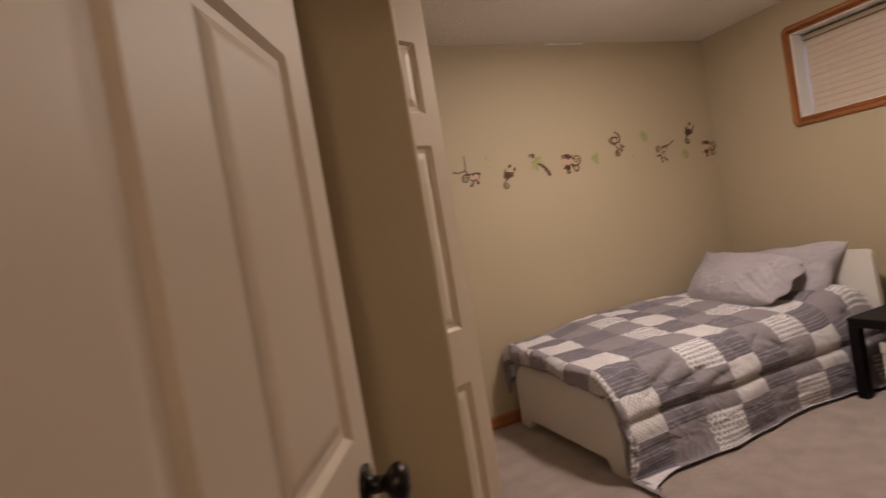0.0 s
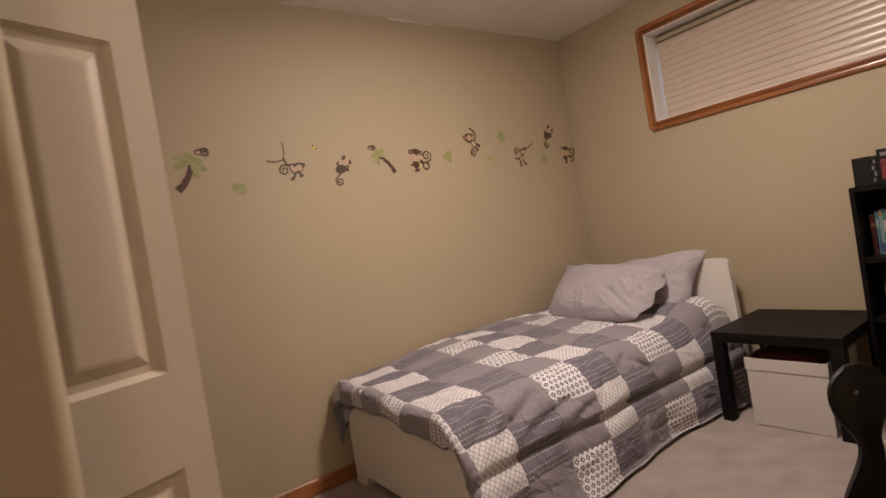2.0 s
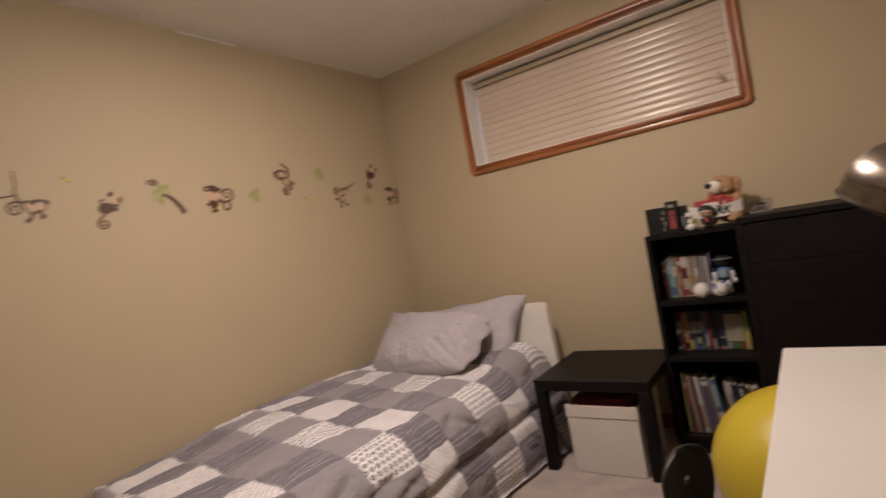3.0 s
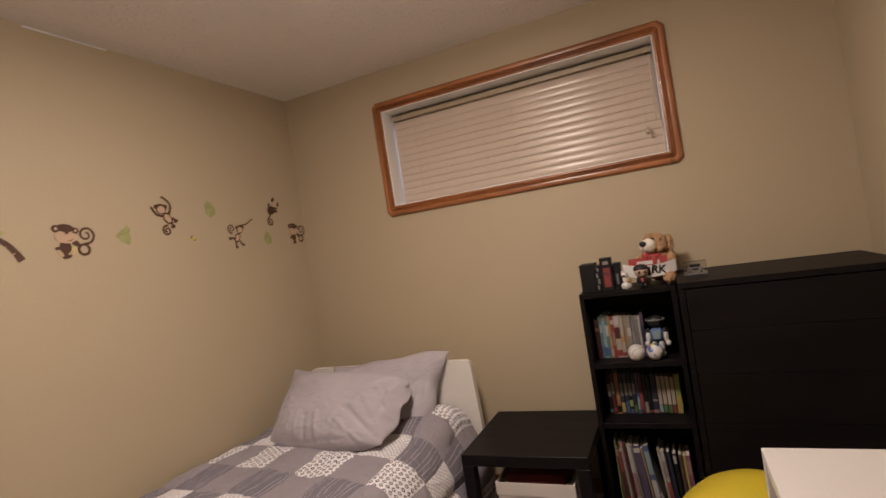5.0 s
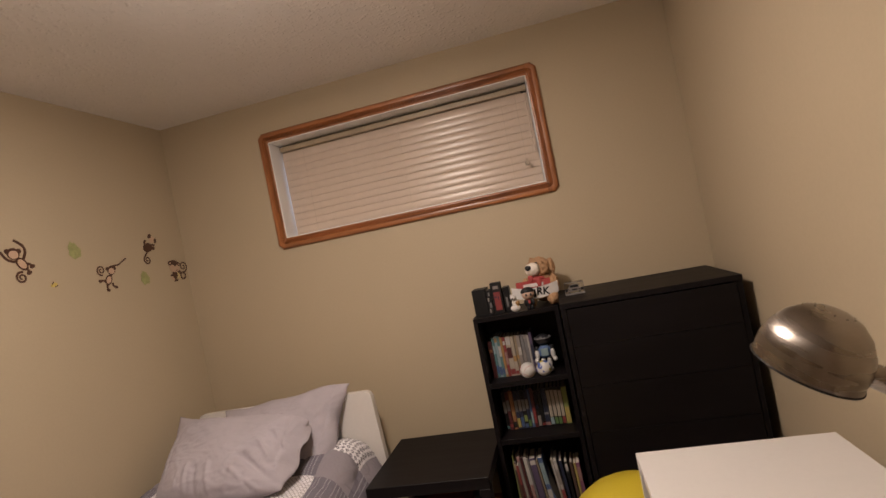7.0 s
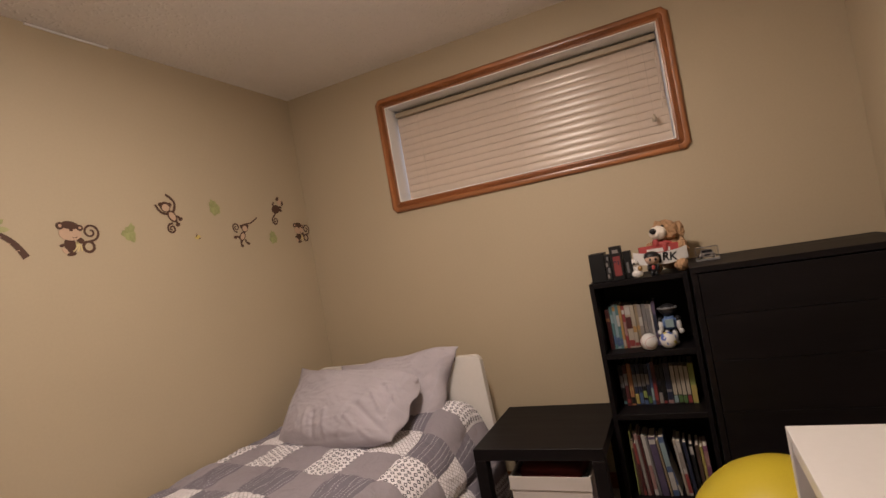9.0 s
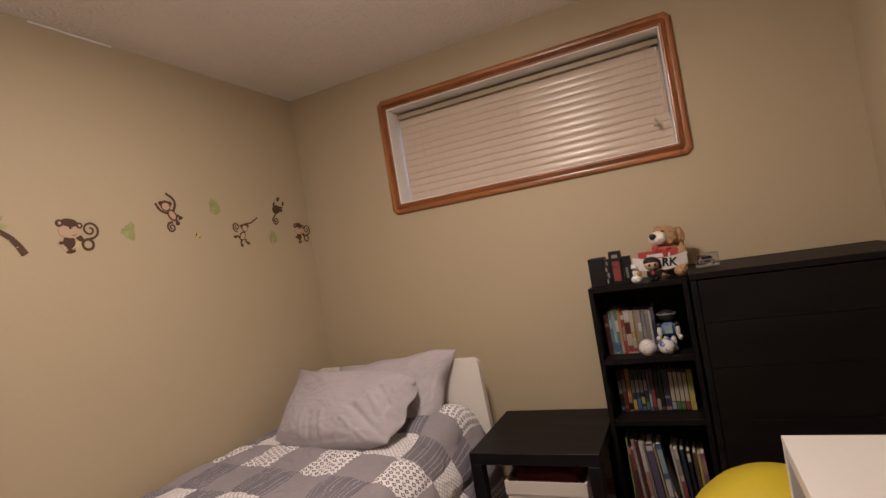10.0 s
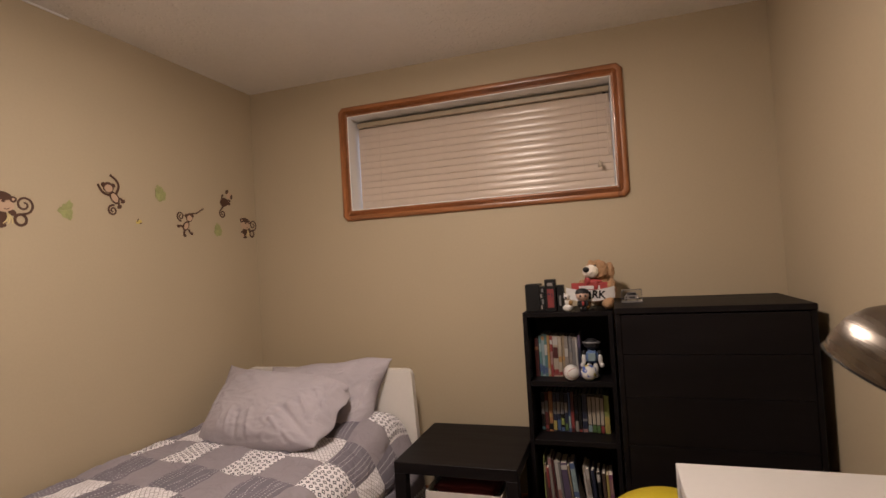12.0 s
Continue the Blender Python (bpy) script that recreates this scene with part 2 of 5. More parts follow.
def lathe(profile, segs=32, bm=None):
    """Turns a profile of (radius, height) round z."""
    bm = bm or bmesh.new()
    rings = []
    for r, z in profile:
        if r < 1e-5:
            rings.append([bm.verts.new((0, 0, z))])
        else:
            rings.append([bm.verts.new((r * math.cos(2 * math.pi * k / segs), r * math.sin(2 * math.pi * k / segs), z)) for k in range(segs)])
    for a, b in zip(rings, rings[1:]):
        for k in range(segs):
            q = (k + 1) % segs
            if len(a) == 1 and len(b) == 1:
                continue
            if len(a) == 1:
                bm.faces.new((a[0], b[k], b[q]))
            elif len(b) == 1:
                bm.faces.new((a[k], a[q], b[0]))
            else:
                bm.faces.new((a[k], a[q], b[q], b[k]))
    return bm


def tube(bm, points, radius, segs=10, caps=True):
    """A round bar along points; radius may be a list."""
    pts = [Vector(p) for p in points]
    rings, side = [], None
    for i, p in enumerate(pts):
        d = (pts[min(i + 1, len(pts) - 1)] - pts[max(i - 1, 0)]).normalized()
        ref = side if side is not None and abs(side.dot(d)) < 0.95 else (Vector((0, 0, 1)) if abs(d.z) < 0.9 else Vector((1, 0, 0)))
        side = (ref - d * ref.dot(d)).normalized()
        up = d.cross(side)
        r = radius[i] if isinstance(radius, (list, tuple)) else radius
        rings.append([bm.verts.new(p + (side * math.cos(2 * math.pi * k / segs) + up * math.sin(2 * math.pi * k / segs)) * r) for k in range(segs)])
    for a, b in zip(rings, rings[1:]):
        for k in range(segs):
            bm.faces.new((a[k], a[(k + 1) % segs], b[(k + 1) % segs], b[k]))
    if caps:
        bm.faces.new(rings[0][::-1])
        bm.faces.new(rings[-1])
    return bm


def ball(bm, centre, radii, segs=20, rings=12):
    r = bmesh.ops.create_uvsphere(bm, u_segments=segs, v_segments=rings, radius=1)
    radii = (radii,) * 3 if isinstance(radii, (int, float)) else radii
    for v in r["verts"]:
        v.co = Vector(centre[i] + v.co[i] * radii[i] for i in range(3))
    return bm


# ---------------------------------------------------------------- the room
NORTH, EAST, SOUTH, WEST = 0.0, 0.0, -2.862, -4.02
CLOSET_X, CLOSET_Y = -3.175, -1.737
H = 2.44
T = 0.12
DOOR_L, DOOR_R, DOOR_H = -3.91, -3.09, 2.05
WY0, WY1, WZ0, WZ1 = -2.160, -0.682, 1.645, 2.200


def structure(name, bm, material, label, category):
    return tagged(new(name, finish(name, bm, material)), label, category, "", "structure")


def closet_shape():
    """The closet's end wall with a bull-nosed corner, the lintel over its opening and the far pier."""
    bm = bmesh.new()
    a, b = CLOSET_Y, CLOSET_Y + 0.105
    prism(bm, rounded([(WEST, a), (CLOSET_X, a), (CLOSET_X, b), (WEST, b)], [0, 0.018, 0.018, 0]), 2, 0, H)
    box(bm, (CLOSET_X - 0.105, b, 2.06), (CLOSET_X, 0, H))
    box(bm, (CLOSET_X - 0.105, -0.10, 0), (CLOSET_X, 0, 2.06))
    return bm


structure("floor", boxes(((-5.3, -4.9, -0.08), (T, T, 0.0))), CARPET, "beige-grey cut-pile carpet with soft footprints and shading", "floor")
structure("ceiling", boxes(((-5.3, -4.9, H), (0.3, T, H + 0.1))), CEILING, "white ceiling with a knock-down plaster texture", "ceiling")
structure("wall_north", boxes(((-4.02, 0, 0), (T, T, H))), WALL, "khaki-beige painted drywall wall with a row of stickers", "wall")
structure("wall_east", boxes(((0, SOUTH - T, 0), (0.26, WY0, H)), ((0, WY1, 0), (0.26, 0, H)), ((0, WY0, 0), (0.26, WY1, WZ0)), ((0, WY0, WZ1), (0.26, WY1, H))), WALL,
          "khaki-beige painted drywall wall round a high window", "wall")
structure("wall_south", boxes(((DOOR_R, SOUTH - T, 0), (0, SOUTH, H)), ((WEST, SOUTH - T, 0), (DOOR_L, SOUTH, H)), ((DOOR_L, SOUTH - T, DOOR_H), (DOOR_R, SOUTH, H))), WALL,
          "khaki-beige painted drywall wall with a doorway", "wall")
structure("wall_west", boxes(((WEST - T, SOUTH - T, 0), (WEST, T, H))), WALL, "khaki-beige painted drywall wall behind the door", "wall")
structure("closet_wall", closet_shape(), WALL,
          "khaki-beige drywall partition of the closet", "wall")
structure("hall_wall_south", boxes(((-5.3, -4.9, 0), (-1.8, -4.78, H))), WALL, "plain beige hallway wall", "wall")
structure("hall_wall_west", boxes(((-5.3, -4.78, 0), (-5.18, SOUTH - T, H))), WALL, "plain beige hallway wall", "wall")
structure("hall_wall_east", boxes(((-1.92, -4.78, 0), (-1.8, SOUTH - T, H))), WALL, "plain beige hallway wall", "wall")
structure("hall_wall_north", boxes(((-5.18, SOUTH - T, 0), (WEST - T, SOUTH, H))), WALL, "plain beige hallway wall", "wall")


def baseboard(name, a, b, axis, face, sign):
    """An oak board 8 cm high along a wall; axis is the one it runs along, sign the side that it faces."""
    z = [(0, 0), (0.013, 0), (0.013, 0.055), (0.009, 0.068), (0.004, 0.075), (0, 0.075)]
    bm = bmesh.new()
    if axis == 0:
        prism(bm, [(face + sign * d, h) for d, h in z], 0, a, b)
    else:
        prism(bm, [(face + sign * d, h) for d, h in z], 1, a, b)
    return structure(name, bm, OAK_X if axis == 0 else OAK_Y, "honey-stained oak baseboard along the wall", "baseboard")


baseboard("baseboard_north", CLOSET_X, 0, 0, NORTH, -1)
baseboard("baseboard_east", SOUTH + 0.013, -0.013, 1, EAST, -1)
baseboard("baseboard_south", DOOR_R + 0.07, -0.013, 0, SOUTH, 1)
baseboard("baseboard_closet", WEST, CLOSET_X, 0, CLOSET_Y, -1)
structure("door_jamb", boxes(((DOOR_L, SOUTH - T - 0.002, 0), (DOOR_L + 0.018, SOUTH + 0.002, DOOR_H)), ((DOOR_R - 0.018, SOUTH - T - 0.002, 0), (DOOR_R, SOUTH + 0.002, DOOR_H)), ((DOOR_L + 0.018, SOUTH - T - 0.002, DOOR_H - 0.018), (DOOR_R - 0.018, SOUTH + 0.002, DOOR_H))), OAK_Z, "oak door jamb", "door frame")


# ---------------------------------------------------------------- window, trim and blind
def window():
    win = thing("window_1", (0, (WY0 + WY1) / 2, WZ0), "wide basement window in an oak casing, its blind closed", "window", kind="structure")
    off = Matrix.Translation((0, -(WY0 + WY1) / 2, -WZ0))
    w = 0.058
    y0, y1, z0, z1 = WY0 - w + 0.003, WY1 + w - 0.003, WZ0 - w + 0.003, WZ1 + w - 0.003
    # moulded casing: a stepped section swept round the opening, with clipped outer corners
    section = [(0.000, 0.012), (0.003, 0.014), (0.009, 0.0155), (0.011, 0.0115), (0.0135, 0.0160), (0.0145, 0.0160), (0.0165, 0.0120), (0.019, 0.0170), (0.020, 0.0170), (0.022, 0.0130), (0.0245, 0.0180), (0.0255, 0.0180), (0.0275, 0.0140), (0.031, 0.0195), (0.038, 0.0205), (0.048, 0.020), (0.054, 0.016), (0.0575, 0.009), (0.058, 0.000)]

    def run(name, ya, za, yb, zb, out_y, out_z, material):
        bm = bmesh.new()
        n = []
        for end, (yy, zz, sy, sz) in enumerate(((ya, za, *out_y), (yb, zb, *out_z))):
            n.append([bm.verts.new((-h, yy + sy * d, zz + sz * d)) for d, h in [(0, 0)] + section])
        for i in range(len(n[0])):
            j = (i + 1) % len(n[0])
            bm.faces.new((n[0][i], n[0][j], n[1][j], n[1][i]))
        bm.faces.new(n[0])
        bm.faces.new(n[1][::-1])
        return part(name, bm, material, win, at=off)

    run("casing_top", WY0, WZ1, WY1, WZ1, (0, 1), (0, 1), OAK_Y)
    run("casing_bottom", WY0, WZ0, WY1, WZ0, (0, -1), (0, -1), OAK_Y)
    run("casing_side", WY1, WZ0, WY1, WZ1, (1, 0), (1, 0), OAK_Z)
    run("casing_side", WY0, WZ0, WY0, WZ1, (-1, 0), (-1, 0), OAK_Z)
    # clipped corners: the moulding turns through two short mitres
    for ya, sy in ((WY0, -1), (WY1, 1)):
        for za, sz in ((WZ0, -1), (WZ1, 1)):
            bm = bmesh.new()
            steps = ((0, 1), (0.55, 1), (1, 0.55), (1, 0))
            rings = []
            for a, c in steps:
                rings.append([bm.verts.new((-hh, ya + sy * d * a, za + sz * d * c)) for d, hh in [(0, 0)] + section])
            for p, q in zip(rings, rings[1:]):
                for i in range(len(p)):
                    j = (i + 1) % len(p)
                    bm.faces.new((p[i], p[j], q[j], q[i]))
            bmesh.ops.remove_doubles(bm, verts=bm.verts, dist=1e-6)
            part("casing_corner", bm, OAK_Z, win, at=off)
    # white returns of the recess
    d = 0.20
    part("window_return", boxes(((-0.013, WY0, WZ0), (d, WY0 + 0.006, WZ1)), ((-0.013, WY1 - 0.006, WZ0), (d, WY1, WZ1)), ((-0.013, WY0 + 0.006, WZ0), (d, WY1 - 0.006, WZ0 + 0.006)), ((-0.013, WY0 + 0.006, WZ1 - 0.006), (d, WY1 - 0.006, WZ1)), bevel=0.0015), WHITE_WALL, win, "white painted window return", at=off)
    # vinyl frame and panes
    part("window_frame", boxes(((0.19, WY0, WZ0), (0.25, WY0 + 0.05, WZ1)), ((0.19, WY1 - 0.05, WZ0), (0.25, WY1, WZ1)), ((0.19, WY0 + 0.05, WZ0), (0.25, WY1 - 0.05, WZ0 + 0.05)), ((0.19, WY0 + 0.05, WZ1 - 0.05), (0.25, WY1 - 0.05, WZ1)), ((0.19, (WY0 + WY1) / 2 - 0.025, WZ0 + 0.05), (0.25, (WY0 + WY1) / 2 + 0.025, WZ1 - 0.05))), DESK_WHITE, win, "white vinyl sash frame", at=off)
    for a, b in ((WY0 + 0.05, (WY0 + WY1) / 2 - 0.025), ((WY0 + WY1) / 2 + 0.025, WY1 - 0.05)):
        p = part("pane", boxes(((0.218, a, WZ0 + 0.05), (0.224, b, WZ1 - 0.05))), GLASS, win, at=off)
        p.visible_shadow = False
    return win


window()
DAYLIGHT.matrix_basis = pose(0.186, (WY0 + WY1) / 2, (WZ0 + WZ1) / 2, 0, 90, 0)


def blind():
    """A closed horizontal blind: head rail, valance, bowed slats, bottom rail, ladder cords, wand and pull cord."""
    y0, y1 = WY0 + 0.010, WY1 - 0.016
    x = 0.105
    b = thing("window_blind", (x, (y0 + y1) / 2, WZ1 - 0.012), "closed cream horizontal slat blind hung in the window recess", "blind")
    w = y1 - y0
    # the second box is a strip added to stop daylight leaking round the rail
    part("head_rail", boxes(((-0.024, -w / 2, -0.036), (0.012, w / 2, -0.010)), ((0.012, -w / 2, -0.075), (0.028, w / 2, 0.005)), bevel=0.002), RAIL, b, "head rail, its khaki darkened to stand for the recess's shade")
    pitch, wide, tilt = 0.0395, 0.050, radians(83)
    n = 12
    bm = bmesh.new()
    ring = []
    k = 10
    for i in range(k + 1):
        s = (i / k - 0.5) * wide
        bow = 0.0042 * (1 - (2 * i / k - 1) ** 2)
        px, pz = s * math.cos(tilt) - bow * math.sin(tilt), s * math.sin(tilt)
        ring.append((px, pz))
    full = ring + [(px + 0.0022, pz) for px, pz in ring[::-1]]
    ends = [[bm.verts.new((px, yy, pz)) for px, pz in full] for yy in (-w / 2, w / 2)]
    for i in range(len(full)):
        j = (i + 1) % len(full)
        f = bm.faces.new((ends[0][i], ends[0][j], ends[1][j], ends[1][i]))
    me = finish("slat", bm, BLIND, True)
    for i in range(n):
        s = new("slat", me)
        s.parent = b
        s.location = (0, 0, -0.064 - pitch * i)
        s.rotation_euler = (random.uniform(-0.0012, 0.0012), random.uniform(-0.03, 0.03), 0)
    part("bottom_rail", boxes(((-0.012, -w / 2, -0.545 + 0.006), (0.012, w / 2, -0.522)), bevel=0.003), BLIND, b)
    for yy in (-0.58, 0.0, 0.58):
        part("ladder_cord", tube(bmesh.new(), [(-0.031, yy, -0.05), (-0.031, yy, -0.53)], 0.0009, 6), CORD, b)
    part("tilt_wand", tube(bmesh.new(), [(-0.045, -w / 2 + 0.014, -0.05), (-0.046, -w / 2 + 0.020, -0.37)], 0.004, 8), BLIND, b, "slim plastic tilt wand")
    part("wand_hook", tube(bmesh.new(), [(-0.045, -w / 2 + 0.004, -0.052), (-0.047, -w / 2 + 0.034, -0.050)], 0.005, 8), KNOB_BLACK, b)
    part("pull_cord", tube(bmesh.new(), [(-0.044, -w / 2 + 0.068, -0.05), (-0.044, -w / 2 + 0.068, -0.40)], 0.0012, 6), CORD, b)
    part("tassel", lathe([(0, 0), (0.005, -0.002), (0.011, -0.024), (0.010, -0.038), (0, -0.040)], 12), CORD, b, "wooden cord tassel", True, pose(-0.044, -w / 2 + 0.068, -0.395, 0, 25, 0))
    return b


blind()


# ---------------------------------------------------------------- doors
def panel_leaf(w, h, t, columns, rows):
    """The slab of a moulded door: stiles and rails with sunk, bevelled panels on both faces. Origin at one lower corner, width along +x, faces at y = 0 and y = -t."""
    bm = bmesh.new()
    xs = sorted({0, w, *[v for c in columns for v in c]})
    zs = sorted({0, h, *[v for r in rows for v in r]})
    for face, sign in ((0.0, -1), (-t, 1)):
        for i in range(len(xs) - 1):
            for j in range(len(zs) - 1):
                a, b, c, d = xs[i], xs[i + 1], zs[j], zs[j + 1]
                hole = any(abs(a - q[0]) < 1e-6 for q in columns) and any(abs(c - q[0]) < 1e-6 for q in rows)
                if not hole:
                    bm.faces.new([bm.verts.new(p) for p in ((a, face, c), (b, face, c), (b, face, d), (a, face, d))])
                    continue
                loops = []
                for inset, depth in ((0, 0), (0.010, 0.0085), (0.022, 0.0095), (0.040, 0.0025), (0.046, 0.0015)):
                    y = face + sign * depth
                    loops.append([bm.verts.new(p) for p in ((a + inset, y, c + inset), (b - inset, y, c + inset), (b - inset, y, d - inset), (a + inset, y, d - inset))])
                for p, q in zip(loops, loops[1:]):
                    for k in range(4):
                        bm.faces.new((p[k], p[(k + 1) % 4], q[(k + 1) % 4], q[k]))
                bm.faces.new(loops[-1])
    for quad in (((0, 0, 0), (0, -t, 0), (0, -t, h), (0, 0, h)), ((w, 0, 0), (w, -t, 0), (w, -t, h), (w, 0, h)), ((0, 0, 0), (w, 0, 0), (w, -t, 0), (0, -t, 0)), ((0, 0, h), (w, 0, h), (w, -t, h), (0, -t, h))):
        bm.faces.new([bm.verts.new(p) for p in quad])
    bmesh.ops.remove_doubles(bm, verts=bm.verts, dist=1e-5)
    return bm


def room_door():
    w, h, t = 0.785, 2.02, 0.035
    cols = ((0.095, 0.345), (0.460, 0.705))
    rows = ((0.22, 0.80), (1.0, 1.545), (1.665, 1.87))
    d = thing("door_1", (-3.885, -2.845, 0.012), "cream six-panel interior door standing ajar, with a black knob", "door", kind="structure")
    d.rotation_euler = (0, 0, radians(90 - DOOR_ANGLE))
    part("door_leaf", panel_leaf(w, h, t, cols, rows), DOOR_PAINT, d)
    for side, y in ((-1, -t), (1, 0.0)):
        prof = [(0, 0), (0.031, 0.0), (0.031, 0.005), (0.026, 0.008), (0.013, 0.010), (0.012, 0.030), (0.020, 0.036), (0.027, 0.044), (0.028, 0.054), (0.022, 0.063), (0.010, 0.066), (0, 0.066)]
        part("door_knob", lathe(prof, 28), KNOB_BLACK, d, "black round door knob", True, pose(w - 0.062, y, 0.925, 90 if side < 0 else -90, 0, 0))
    part("latch_plate", boxes(((w - 0.0005, -0.030, 0.895), (w + 0.0015, -0.005, 0.955))), KNOB_BLACK, d)
    for z in (0.2, 1.0, 1.8):
        part("hinge", tube(bmesh.new(), [(-0.006, 0.004, z - 0.045), (-0.006, 0.004, z + 0.045)], 0.006, 10), KNOB_BLACK, d)
    return d


DOOR_ANGLE = 26.5
room_door()


def closet_door():
    """Two hinged leaves of a bifold door, half folded into the room."""
    w, h, t = 0.300, 2.03, 0.034
    cols = ((0.070, w - 0.056),)
    rows = ((0.20, 0.80), (0.965, 1.535), (1.632, 1.85))
    c = thing("closet_door", (-3.266, -1.582, 0.015), "cream panelled bifold closet door standing half folded open", "closet door", kind="structure")
    ang = 21.0
    part("door_leaf", panel_leaf(w, h, t, cols, rows), DOOR_PAINT, c, at=pose(0, 0, 0, 0, 0, ang) @ pose(0, t, 0))
    tip = Vector((math.cos(radians(ang)) * (w - 0.004), math.sin(radians(ang)) * (w - 0.004) + 2 * t + 0.004, 0))
    part("door_leaf", panel_leaf(w, h, t, cols, rows), DOOR_PAINT, c, at=Matrix.Translation(tip) @ pose(0, 0, 0, 0, 0, 180 - ang))
    part("bifold_track", boxes(((-0.012, 0.02, h + 0.004), (0.02, 1.50, h + 0.028))), CHROME, c, "narrow metal top track")
    return c


closet_door()


# ---------------------------------------------------------------- bed
BED_Y0, BED_Y1 = -1.075, -0.035


def bed():
    b = thing("bed", (-1.15, -0.56, 0), "white single bed frame with low footboard and rounded headboard", "bed")
    off = Matrix.Translation((1.15, 0.56, 0))

    def board(x0, x1, y0, y1, top, cut, taper, rad):
        out = [(y0 - taper, 0.0), (y0 - taper + 0.10, 0.0), (y0 - taper + 0.13, cut), (y1 + taper - 0.13, cut), (y1 + taper - 0.10, 0.0), (y1 + taper, 0.0), (y1, top), (y0, top)]
        out = rounded(out, [0.004, 0.004, 0.01, 0.01, 0.004, 0.004, rad, rad])
        return prism(bmesh.new(), out, 0, x0, x1, 0.003)

    part("footboard", board(-2.135, -2.095, -1.005, -0.055, 0.40, 0.055, 0.0, 0.15), BED_WHITE, b, "white footboard with rounded top corners", at=off)
    part("headboard", board(-0.205, -0.165, -1.075, -0.045, 0.765, 0.055, 0.035, 0.035), BED_WHITE, b, "white headboard with softly rounded corners", at=off)
    for y0, y1 in ((-1.0, -0.975), (-0.085, -0.06)):
        part("side_rail", boxes(((-2.095, y0, 0.10), (-0.205, y1, 0.30)), bevel=0.003), BED_WHITE, b, at=off)
    part("slat_base", boxes(*[((-2.06 + 0.12 * i, -0.97, 0.20), (-1.99 + 0.12 * i, -0.09, 0.22)) for i in range(16)]), BED_WHITE, b, at=off)
    return b


bed()


def mattress():
    m = new("mattress", finish("mattress", boxes(((-2.06, -0.97, 0.222), (-0.215, -0.09, 0.44)), bevel=0.04, segs=4), BED_WHITE, True))
    return tagged(m, "white single mattress mostly hidden under the comforter", "mattress")


mattress()

# how the comforter lies across the bed: (patch seam counted from the wall, y, z), tucked at the wall, bunched up along it, rolled over the side and down to the carpet
LIE = ((-1.9, -0.030, 0.36), (-1.5, -0.026, 0.42), (-1.15, -0.030, 0.515), (-0.9, -0.050, 0.552), (0, -0.135, 0.566), (1, -0.245, 0.557), (2, -0.372, 0.542), (3, -0.525, 0.522), (4, -0.698, 0.507), (5, -0.880, 0.492), (5.5, -0.962, 0.462), (6, -1.018, 0.385),
       (6.4, -1.052, 0.310), (6.6, -1.045, 0.265), (6.8, -1.062, 0.228), (7, -1.074, 0.184), (7.5, -1.088, 0.092), (8, -1.104, 0.020), (8.5, -1.205, 0.012), (9.2, -1.345, 0.012))
# and along it: (patch seam counted from the foot, x)
RUN = ((1, -2.140), (2, -1.905), (3, -1.650), (4, -1.425), (5, -1.200), (6, -0.985), (7, -0.765), (8, -0.565), (9, -0.400), (10, -0.225), (11, -0.05))


def glide(table, s, k):
    """A smooth curve through the rows of a table, at s in its first column; column k."""
    i = 0
    while i < len(table) - 2 and s > table[i + 1][0]:
        i += 1
    a, b = table[i], table[i + 1]
    before, after = table[max(i - 1, 0)], table[min(i + 2, len(table) - 1)]
    h = b[0] - a[0]
    ma = (b[k] - before[k]) / (b[0] - before[0])
    mb = (after[k] - a[k]) / (after[0] - a[0])
    t = (s - a[0]) / h
    return (2 * t ** 3 - 3 * t ** 2 + 1) * a[k] + (t ** 3 - 2 * t ** 2 + t) * h * ma + (3 * t ** 2 - 2 * t ** 3) * b[k] + (t ** 3 - t ** 2) * h * mb


def ease(x):
    x = min(max(x, 0.0), 1.0)
    return x * x * (3 - 2 * x)


def patch_kind(r, c):
    """The patchwork repeats every three rows and two columns."""
    even = c % 2 == 0
    return (("G", "M"), ("L", "D"), ("D", "G"))[r % 3][0 if even else 1]


